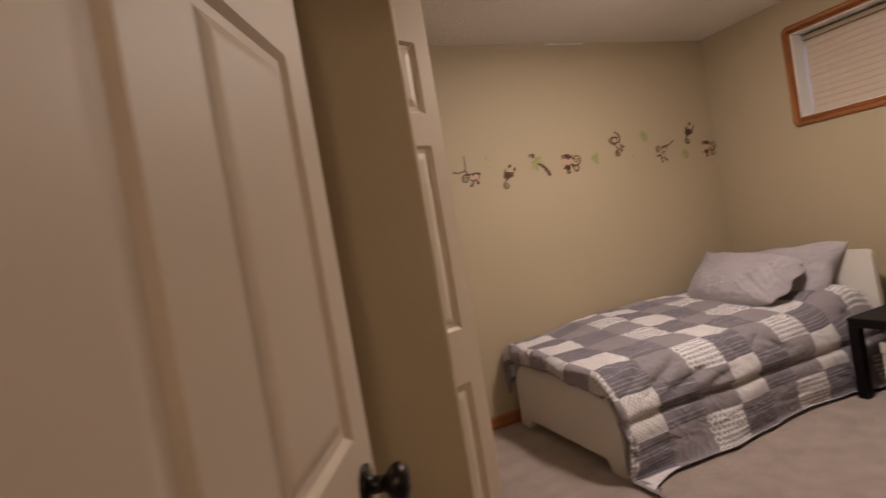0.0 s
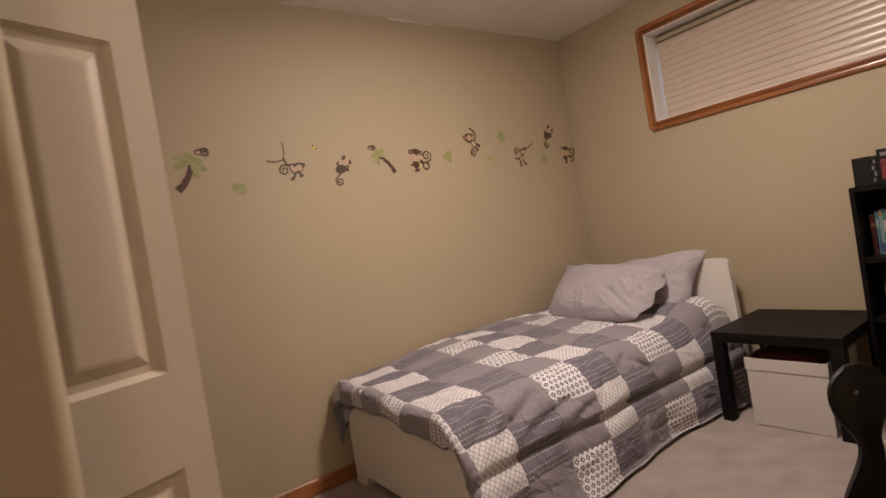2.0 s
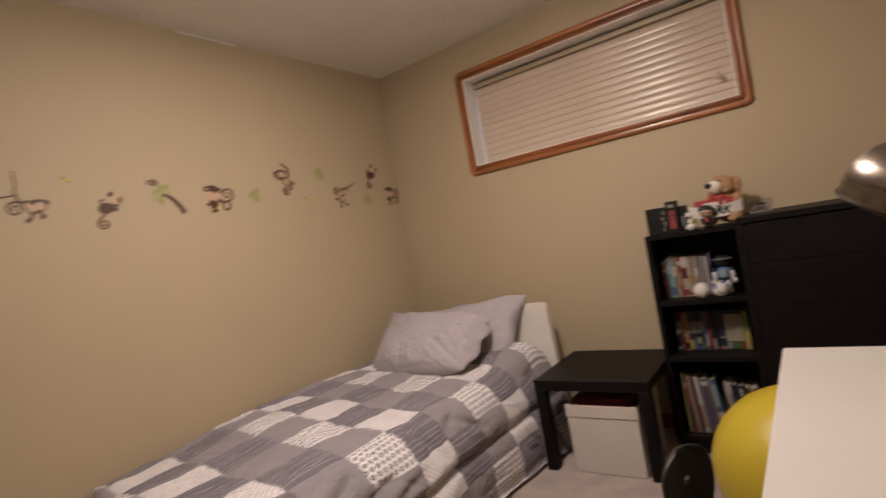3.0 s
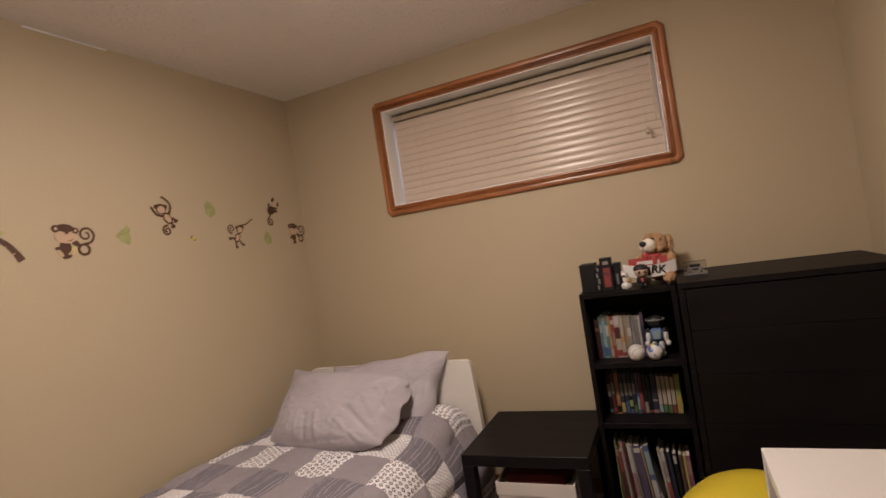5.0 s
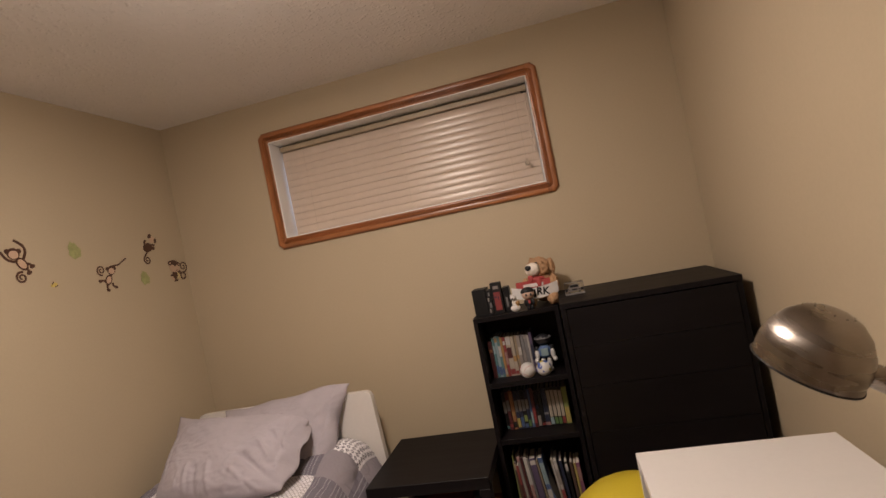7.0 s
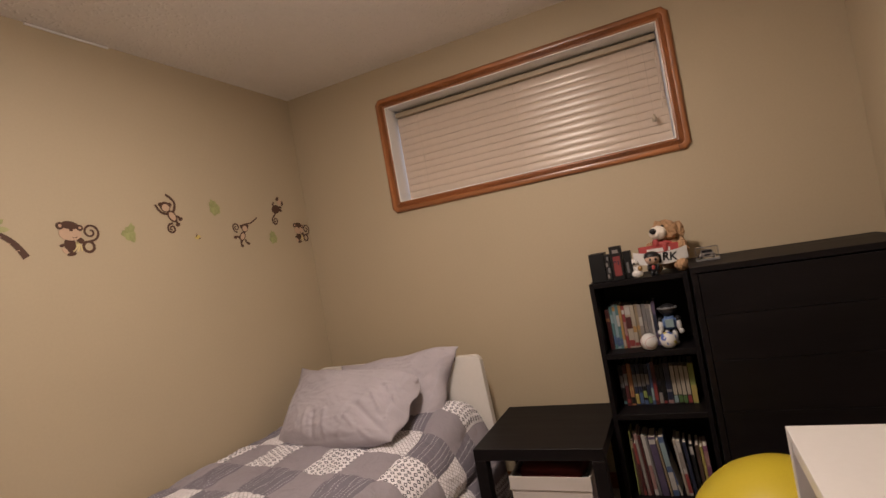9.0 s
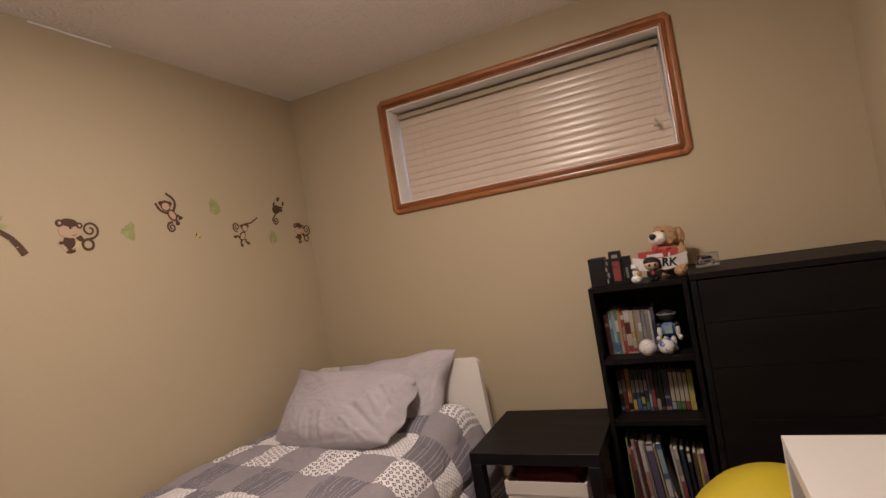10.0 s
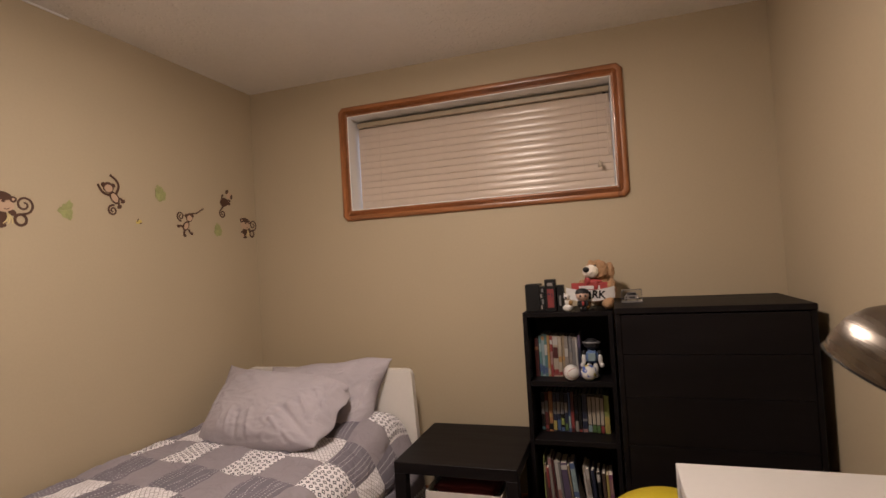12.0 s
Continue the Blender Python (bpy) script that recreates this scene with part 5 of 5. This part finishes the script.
def teddy_bear():
    b = thing("teddy_bear", (-0.150, -2.040, BC_H), "tan plush bear with a cream muzzle and red bow", "plush toy")
    b.rotation_euler = (0, 0, radians(-8))

    def fur(name, centre, radii, material=PLUSH, label="", rough=0.006):
        bm = ball(bmesh.new(), centre, radii, 44, 30)
        for v in bm.verts:
            v.co += Vector([noise.noise(v.co * 120 + Vector((7 * i, 0, 0))) for i in range(3)]) * rough
        return part(name, bm, material, b, label, True)

    fur("body", (0.01, 0, 0.085), (0.055, 0.060, 0.076))
    fur("head", (0.0, 0, 0.175), (0.050, 0.056, 0.050), rough=0.010)
    fur("muzzle", (-0.046, 0.022, 0.176), (0.040, 0.036, 0.031), PLUSH_LIGHT, "cream plush muzzle", 0.004)
    fur("nose", (-0.083, 0.036, 0.187), (0.012, 0.015, 0.013), TOY_DARK, "black nose", 0)
    fur("ear", (0.012, -0.056, 0.172), (0.024, 0.020, 0.042))
    fur("ear", (0.034, 0.034, 0.208), (0.018, 0.014, 0.022))
    for y in (0.018, -0.006):
        fur("eye", (-0.044, y + 0.006, 0.203), (0.006, 0.006, 0.006), TOY_DARK, "black eye", 0)
    for y in (0.066, -0.066):
        fur("arm", (-0.035, y, 0.095), (0.024, 0.022, 0.044))
        fur("leg", (-0.065, y * 0.83, 0.028), (0.045, 0.027, 0.027))
    fur("bow", (-0.048, 0.012, 0.128), (0.020, 0.040, 0.013), TOY_RED, "red ribbon bow", 0.001)
    fur("bow_end", (-0.060, 0.000, 0.112), (0.010, 0.012, 0.024), TOY_RED, "", 0.001)
    fur("bow_end", (-0.062, 0.036, 0.132), (0.010, 0.014, 0.020), TOY_RED, "", 0.001)
    return b


teddy_bear()


def banner_sign():
    """A curved white strip with a red top behind it, propped on the bear's lap."""
    s = thing("lettered_banner", (-0.245, -2.005, BC_H + 0.043), "white curved banner with black letters and red backing, before a bear", "banner")
    bm = bmesh.new()
    out = []
    n = 16
    for k in range(n + 1):
        q = 2 * k / n - 1
        out.append((0.110 * q, 0.014 * q * q - 0.002))
    up = [(a, b + 0.052) for a, b in out]
    ring = [(a, b) for a, b in out] + up[::-1]
    va = [bm.verts.new((0.03 * (a / 0.11) ** 2, -a, b)) for a, b in ring]
    vb = [bm.verts.new((0.03 * (a / 0.11) ** 2 + 0.003, -a, b)) for a, b in ring]
    m = len(ring)
    for k in range(n):
        bm.faces.new((va[k], va[k + 1], va[m - 2 - k], va[m - 1 - k]))
        bm.faces.new((vb[k], vb[m - 1 - k], vb[m - 2 - k], vb[k + 1]))
    for k in range(m):
        bm.faces.new((va[k], vb[k], vb[(k + 1) % m], va[(k + 1) % m]))
    part("strip", bm, TOY_WHITE, s)
    part("backing", boxes(((0.034, -0.082, 0.025), (0.042, 0.085, 0.083)), bevel=0.004), TOY_RED, s, "red felt backing")
    part("notch", boxes(((0.0325, -0.045, 0.052), (0.0338, 0.05, 0.068)), bevel=0.0004), TOY_WHITE, s)
    lettering("RK", 0.049, Matrix.Translation((0.0025, -0.038, 0.027)) @ pose(0, 0, 0, 0, 0, 8) @ FACING_WEST @ Matrix.Shear("XY", 4, (0.22, 0.0)).to_4x4(), TOY_DARK, s)
    part("lettering", boxes(((-0.0012, -0.004, 0.006), (0.001, 0.008, 0.044))), TOY_DARK, s)
    return s


banner_sign()
blobs("vinyl_figure", [((0, 0, 0.072), (0.026, 0.030, 0.026), 0), ((0.004, 0, 0.084), (0.028, 0.032, 0.021), 1), ((-0.024, 0.011, 0.071), (0.004, 0.005, 0.006), 1), ((-0.024, -0.011, 0.071), (0.004, 0.005, 0.006), 1), ((0, 0, 0.032), (0.013, 0.016, 0.020), 1), ((-0.004, 0.018, 0.034), (0.007, 0.007, 0.015), 1), ((-0.004, -0.018, 0.034), (0.007, 0.007, 0.015), 1), ((0, 0.009, 0.010), (0.010, 0.008, 0.011), 1), ((0, -0.009, 0.010), (0.010, 0.008, 0.011), 1), ((-0.011, 0, 0.036), (0.004, 0.006, 0.010), 2)],
      [SKIN, TOY_DARK, TOY_RED], "small big-headed vinyl figure with black hair", "figurine", (-0.270, -1.972, BC_H), 8)
blobs("porcelain_figurine", [((0, 0, 0.017), (0.020, 0.024, 0.018), 0), ((0.004, -0.002, 0.044), (0.014, 0.016, 0.020), 0), ((-0.003, 0.004, 0.068), (0.014, 0.015, 0.013), 0), ((-0.012, -0.010, 0.040), (0.008, 0.010, 0.012), 1), ((0.0, 0.013, 0.078), (0.005, 0.004, 0.008), 0), ((-0.014, 0.012, 0.064), (0.006, 0.005, 0.004), 2)],
      [TOY_WHITE, INK["amber"], TOY_DARK], "small white and yellow porcelain figurine", "figurine", (-0.272, -1.905, BC_H), 20)


def display_case():
    d = thing("display_case", (-0.245, -2.185, DR_H), "small clear display case with a silver model car", "display case")
    part("base", boxes(((-0.032, -0.044, 0), (0.032, 0.044, 0.008)), bevel=0.001), INK["grey"], d, "grey plinth")
    cv = part("cover", boxes(((-0.030, -0.042, 0.0085), (0.030, 0.042, 0.056)), bevel=0.001), CLEAR, d, "clear acrylic cover")
    cv.visible_shadow = False
    for y in (-0.0425, 0.0425):
        part("edge_strip", boxes(((-0.031, y - 0.001, 0.008), (-0.029, y + 0.001, 0.057))), INK["grey"], d)
    part("edge_strip", boxes(((-0.031, -0.0435, 0.0545), (-0.029, 0.0435, 0.057))), INK["grey"], d)
    car = part("model_car", prism(bmesh.new(), rounded([(-0.030, 0.014), (0.030, 0.014), (0.031, 0.026), (0.024, 0.031), (0.018, 0.044), (-0.018, 0.044), (-0.024, 0.031), (-0.031, 0.026)], 0.003, 3), 0, -0.018, 0.020, 0.002), INK["greige"], d, "silver-grey toy car")
    part("windscreen", boxes(((-0.0192, -0.019, 0.0325), (-0.0178, 0.019, 0.0425))), TOY_DARK, d, "dark windscreen")
    part("grille", boxes(((-0.0195, -0.012, 0.019), (-0.0178, 0.012, 0.026))), TOY_DARK, d)
    for y in (-0.023, 0.023):
        part("headlight", ball(bmesh.new(), (-0.019, y, 0.0235), (0.002, 0.005, 0.003), 12, 8), CHROME, d, smooth=True)
        for x in (-0.012, 0.012):
            part("wheel", tube(bmesh.new(), [(x, y - 0.003, 0.0145), (x, y + 0.003, 0.0145)], 0.0062, 14), TOY_DARK, d)
    return d


display_case()


# ---------------------------------------------------------------- stickers on the north wall
S_BROWN = mat("sticker_brown", (0.072, 0.032, 0.018), 0.5, 0.10, 80, 9, 0.03, 0.0003)
S_TAN = mat("sticker_tan", (0.52, 0.37, 0.26), 0.5, 0.05, 80, 9, 0.03, 0.0003)
S_GREEN = mat("sticker_green", (0.31, 0.325, 0.135), 0.5, 0.22, 60, 25, 0.03, 0.0003)
S_PALE = mat("sticker_pale_green", (0.36, 0.36, 0.17), 0.5, 0.08, 60, 25, 0.03, 0.0003)
S_YELLOW = mat("sticker_yellow", (0.55, 0.44, 0.12), 0.5, 0.05, 60, 9, 0.03, 0.0003)
S_FRUIT = mat("sticker_cream", (0.62, 0.52, 0.27), 0.6, 0.05, 80, 5)


def flat(parent, name, outline, material, layer=0):
    """A thin cut-out on the wall; outline in metres to the right and up, layer is how many foils lie under it."""
    bm = bmesh.new()
    y = -0.0012 - 0.0006 * layer
    prism(bm, outline, 1, y - 0.0006, -0.0006)
    return part(name, bm, material, parent)


def disc(cx, cz, rx, rz=None, turn=0.0, n=22):
    rz = rz or rx
    c, s = math.cos(radians(turn)), math.sin(radians(turn))
    return [(cx + rx * math.cos(a) * c - rz * math.sin(a) * s, cz + rx * math.cos(a) * s + rz * math.sin(a) * c) for a in [2 * math.pi * k / n for k in range(n)]]


def stroke(points, w0, w1=None):
    """A brush stroke as an outline along points, from width w0 to w1."""
    w1 = w0 if w1 is None else w1
    left, right = [], []
    n = len(points)
    for i, p in enumerate(points):
        a, b = Vector(points[max(i - 1, 0)]), Vector(points[min(i + 1, n - 1)])
        d = (b - a).normalized()
        w = (w0 + (w1 - w0) * i / (n - 1)) / 2
        left.append((p[0] - d.y * w, p[1] + d.x * w))
        right.append((p[0] + d.y * w, p[1] - d.x * w))
    return left + right[::-1]


def bend(a, b, bow, n=9):
    a, b = Vector(a), Vector(b)
    side = Vector((-(b - a).y, (b - a).x)) * bow
    return [tuple(a.lerp(b, i / n) + side * math.sin(math.pi * i / n)) for i in range(n + 1)]


def spiral(cx, cz, r, turns, start, way=1, n=34):
    out = []
    for k in range(n + 1):
        t = k / n
        a = radians(start) + way * 2 * math.pi * turns * t
        q = r * (1 - 0.82 * t)
        out.append((cx + q * math.cos(a), cz + q * math.sin(a)))
    return out


def sticker(x, z, label):
    s = thing("wall_sticker", (x, 0, z), label, "wall sticker", "stickers on the wall")
    return s


def sitting_monkey(x, z, k):
    s = sticker(x, z, "brown cartoon monkey sticker, seated, with a curled tail")
    u = lambda pts: [(a * k, b * k) for a, b in pts]
    flat(s, "tail", stroke(u(spiral(0.031, 0.012, 0.029, 1.55, -100)), 0.0075 * k, 0.0055 * k), S_BROWN)
    flat(s, "leg", stroke(u([(0.020 + 0.0165 * math.cos(a), -0.035 + 0.0165 * math.sin(a)) for a in [2 * math.pi * i / 24 for i in range(25)]]), 0.0085 * k), S_BROWN)
    flat(s, "body", u(disc(-0.034, -0.028, 0.018, 0.024, 12)), S_BROWN)
    flat(s, "shoulder", u(disc(-0.003, -0.014, 0.012, 0.009, -35)), S_BROWN, 1)
    flat(s, "foot", u(disc(-0.058, -0.027, 0.008, 0.005, 10)), S_BROWN, 1)
    flat(s, "foot", u(disc(-0.034, -0.055, 0.014, 0.006, 8)), S_BROWN, 1)
    flat(s, "sole", u(disc(-0.052, -0.044, 0.010, 0.006, -50)), S_TAN, 2)
    flat(s, "face", u(disc(-0.030, 0.008, 0.033, 0.021, -4)), S_TAN, 2)
    flat(s, "hair", u(disc(-0.029, 0.035, 0.026, 0.013, -8)), S_BROWN, 2.5)
    for ex, ez, er in ((-0.057, 0.034, 0.0115), (0.000, 0.026, 0.0100)):
        flat(s, "ear", u(disc(ex, ez, er)), S_BROWN, 3)
        flat(s, "inner_ear", u(disc(ex, ez, er * 0.42)), S_TAN, 4)
    flat(s, "eye", u(disc(-0.027, 0.019, 0.0055, 0.0035, -10)), S_BROWN, 3.5)
    flat(s, "mouth", stroke(u(bend((-0.026, -0.003), (-0.011, -0.001), -0.2)), 0.002 * k), S_BROWN, 3)
    for lean in (-0.014, 0.0, 0.012):
        flat(s, "fruit", stroke(u(bend((-0.016, -0.018), (-0.016 + lean, -0.048), 0.18)), 0.005 * k, 0.0035 * k), S_FRUIT, 2)
    return s


def swinging_monkey(x, z, k, flip=1, vine=False):
    s = sticker(x, z, "brown cartoon monkey sticker, arms raised, tail curled" if not vine else "brown cartoon monkey sticker swinging from a vine")
    u = lambda pts: [(a * k * flip, b * k) for a, b in pts]
    if vine:
        if vine == "side":
            flat(s, "vine", stroke(u([(-0.040, 0.030), (-0.085, 0.036), (-0.132, 0.062)]), 0.008 * k, 0.006 * k), S_BROWN)
        else:
            flat(s, "vine", stroke(u([(-0.085, 0.030), (-0.055, 0.024), (-0.020, 0.030), (-0.010, 0.060), (-0.012, 0.105)]), 0.0065 * k, 0.0045 * k), S_BROWN)
        flat(s, "arm", stroke(u(bend((-0.020, -0.010), (-0.050, 0.032), 0.3)) if vine == "side" else u(bend((0.010, 0.005), (-0.014, 0.036), 0.2)), 0.009 * k, 0.007 * k), S_BROWN)
        flat(s, "tail", stroke(u(spiral(0.008, 0.018, 0.022, 1.6, -100)) if vine == "side" else u(spiral(-0.020, -0.010, 0.023, 1.6, 40)), 0.007 * k, 0.005 * k), S_BROWN)
        head, body = (0.042, 0.0), (0.018, -0.006)
        legs = (((0.018, -0.015), (0.008, -0.046)), ((0.024, -0.015), (0.046, -0.036)))
        if vine == "side":
            head, body = (-0.042, 0.014), (-0.021, -0.026)
            legs = (((-0.007, -0.035), (0.022, -0.028)), ((-0.015, -0.044), (-0.011, -0.069)), ((-0.037, -0.040), (-0.052, -0.060)))
    else:
        flat(s, "arm", stroke(u(bend((0.0, 0.008), (-0.052, 0.042), 0.2)), 0.009 * k, 0.008 * k), S_BROWN)
        flat(s, "arm", stroke(u(bend((0.012, 0.010), (-0.006, 0.078), -0.32)), 0.009 * k, 0.008 * k), S_BROWN)
        flat(s, "tail", stroke(u(spiral(0.0, -0.044, 0.019, 1.6, 70)), 0.0075 * k, 0.005 * k), S_BROWN)
        head, body = (-0.014, 0.034), (0.008, 0.000)
        legs = (((0.010, -0.012), (0.026, -0.030)), ((0.018, -0.002), (0.040, -0.010)))
    flat(s, "body", u(disc(body[0], body[1], 0.016, 0.024, 35)), S_BROWN, 1)
    flat(s, "belly", u(disc(body[0], body[1], 0.011, 0.017, 35)), S_TAN, 2)
    for a, b in legs:
        flat(s, "leg", stroke(u(bend(a, b, 0.2)), 0.010 * k, 0.008 * k), S_BROWN)
        flat(s, "foot", u(disc(b[0], b[1], 0.009, 0.0065, 25)), S_BROWN, 1)
    flat(s, "head", u(disc(head[0], head[1], 0.020, 0.019)), S_BROWN, 1)
    for e in (-0.018, 0.018):
        flat(s, "ear", u(disc(head[0] + e, head[1] + 0.008, 0.008)), S_BROWN, 2)
    flat(s, "face", u(disc(head[0], head[1] - 0.003, 0.015, 0.013)), S_TAN, 3)
    return s


def climbing_monkey(x, z, k):
    s = sticker(x, z, "brown cartoon monkey sticker seen from behind, tail hanging")
    u = lambda pts: [(a * k, b * k) for a, b in pts]
    flat(s, "tail", stroke(u([(-0.006, -0.020), (-0.026, -0.040)] + spiral(-0.014, -0.056, 0.020, 1.5, 150)), 0.0075 * k, 0.0055 * k), S_BROWN)
    flat(s, "body", u(disc(0.0, 0.0, 0.027, 0.021, 15)), S_BROWN, 1)
    flat(s, "arm", stroke(u(bend((-0.010, 0.012), (-0.004, 0.034), 0.3)), 0.009 * k), S_BROWN)
    flat(s, "foot", u(disc(0.032, -0.004, 0.010, 0.008, -20)), S_BROWN, 1)
    flat(s, "arm", stroke(u(bend((0.018, 0.004), (0.044, 0.008), 0.2)), 0.009 * k), S_BROWN)
    flat(s, "face", u(disc(0.034, 0.036, 0.017, 0.014, 30)), S_TAN, 1)
    flat(s, "ear", u(disc(0.022, 0.052, 0.012, 0.008, 50)), S_BROWN, 2)
    flat(s, "ear", u(disc(0.051, 0.030, 0.012, 0.007, 80)), S_BROWN, 2)
    return s


def palm(x, z, k, base, mk):
    """A palm: trunk from the crown to base, fronds, and a curled tail peeping out by it."""
    s = sticker(x, z, "green palm tree sticker with a brown trunk and a peeping monkey")
    flat(s, "trunk", stroke(bend((0, 0), base, 0.10), 0.018 * k, 0.030 * k), S_BROWN)
    for i in range(1, 4):
        p = Vector((0, 0)).lerp(Vector(base), i / 4)
        flat(s, "ring", stroke([(p.x - 0.007, p.y - 0.002), (p.x + 0.006, p.y + 0.003)], 0.0025), S_TAN, 2)
    up = math.degrees(math.atan2(-base[1], -base[0]))
    for i, (a, long) in enumerate(((0, 0.62), (38, 0.85), (-42, 0.85), (84, 1.12), (-84, 1.12), (128, 0.98), (-124, 1.0))):
        d = Vector((math.cos(radians(up + a)), math.sin(radians(up + a))))
        tip = d * 0.060 * k * long
        side = Vector((-d.y, d.x)) * 0.85
        droop = Vector((base[0], base[1])).normalized() * 0.012 * k
        out = []
        for t, w in ((0.0, 0.004), (0.25, 0.013), (0.45, 0.0175), (0.60, 0.0165), (0.66, 0.0115), (0.74, 0.0140), (0.90, 0.0090), (1.04, 0.001), (0.90, -0.008), (0.74, -0.0145), (0.66, -0.0115), (0.55, -0.0175), (0.3, -0.0140), (0.0, -0.004)):
            q = tip * t + side * w * k + droop * t * t
            out.append((q.x, q.y))
        flat(s, "frond", out, S_GREEN if i % 3 else S_PALE, 1 + 0.4 * i)
    flat(s, "head", disc(mk[0], mk[1], 0.016 * k, 0.012 * k), S_BROWN, 4)
    flat(s, "face", disc(mk[0] - 0.002, mk[1] - 0.003, 0.009 * k, 0.007 * k), S_TAN, 5)
    flat(s, "tail", stroke(spiral(mk[0] + 0.022 * k, mk[1] - 0.004, 0.019 * k, 1.4, 140, -1), 0.007 * k, 0.0045 * k), S_BROWN, 4.5)
    return s


def leaf(x, z, rx, rz, turn):
    s = sticker(x, z, "pale green leaf sticker on the beige wall")
    out = []
    for k in range(28):
        a = 2 * math.pi * k / 28
        q = 1 + 0.09 * math.cos(7 * a)
        out.append((rx * q * math.cos(a), rz * q * math.sin(a) * (1.15 - 0.35 * math.cos(a))))
    c, t = math.cos(radians(turn)), math.sin(radians(turn))
    flat(s, "blade", [(a * c - b * t, a * t + b * c) for a, b in out], S_GREEN)
    flat(s, "vein", stroke([(-rx * 0.8 * c, -rx * 0.8 * t), (rx * 0.8 * c, rx * 0.8 * t)], 0.003, 0.0015), S_PALE, 1)
    return s


def lobed_leaf(x, z, k):
    s = sticker(x, z, "pale green lobed leaf sticker on the beige wall")
    out = [(-32, -4), (-22, 12), (-14, 11), (-10, 23), (0, 24), (17, 42), (20, 30), (28, 28), (27, 18), (22, 8), (27, -4), (24, -14), (24, -28), (16, -38), (4, -30), (-12, -26), (-16, -16)]
    flat(s, "blade", [(a * k, b * k) for a, b in out], S_GREEN)
    flat(s, "vein", stroke([(-20 * k, -3 * k), (20 * k, 3 * k)], 0.003, 0.0015), S_PALE, 1)
    return s


def bee(x, z):
    s = sticker(x, z, "tiny yellow and black bee sticker")
    flat(s, "body", disc(0, 0, 0.016, 0.009, 15), S_YELLOW)
    flat(s, "stripe", stroke([(-0.010, 0.000), (-0.002, 0.014)], 0.004), S_BROWN, 1)
    flat(s, "stripe", stroke([(0.004, -0.008), (0.016, -0.004)], 0.004), S_BROWN, 1)
    return s


palm(-2.640, 1.652, 1.1, (-0.070, -0.125), (0.040, 0.045))
leaf(-2.450, 1.520, 0.034, 0.022, 150)
swinging_monkey(-2.195, 1.605, 1.25, 1, True)
bee(-2.047, 1.702)
climbing_monkey(-1.916, 1.582, 1.15)
palm(-1.683, 1.645, 0.85, (0.098, -0.100), (-0.040, 0.046))
sitting_monkey(-1.390, 1.616, 1.24)
lobed_leaf(-1.194, 1.622, 0.0011)
swinging_monkey(-0.982, 1.694, 1.30)
bee(-0.850, 1.592)
leaf(-0.722, 1.741, 0.040, 0.026, 110)
swinging_monkey(-0.590, 1.615, 1.15, -1, "side")
climbing_monkey(-0.277, 1.736, 1.20)
leaf(-0.336, 1.574, 0.036, 0.024, 100)
sitting_monkey(-0.070, 1.600, 1.15)
leaf(-2.870, 1.744, 0.060, 0.036, 150)

# a bead of paint along the top of the wall
structure("trim", tube(bmesh.new(), [(-1.47, -0.003, 2.434), (-1.30, -0.004, 2.433), (-1.15, -0.003, 2.434)], 0.0045, 8), WHITE_WALL, "loose bead of white paint where wall meets ceiling", "trim")
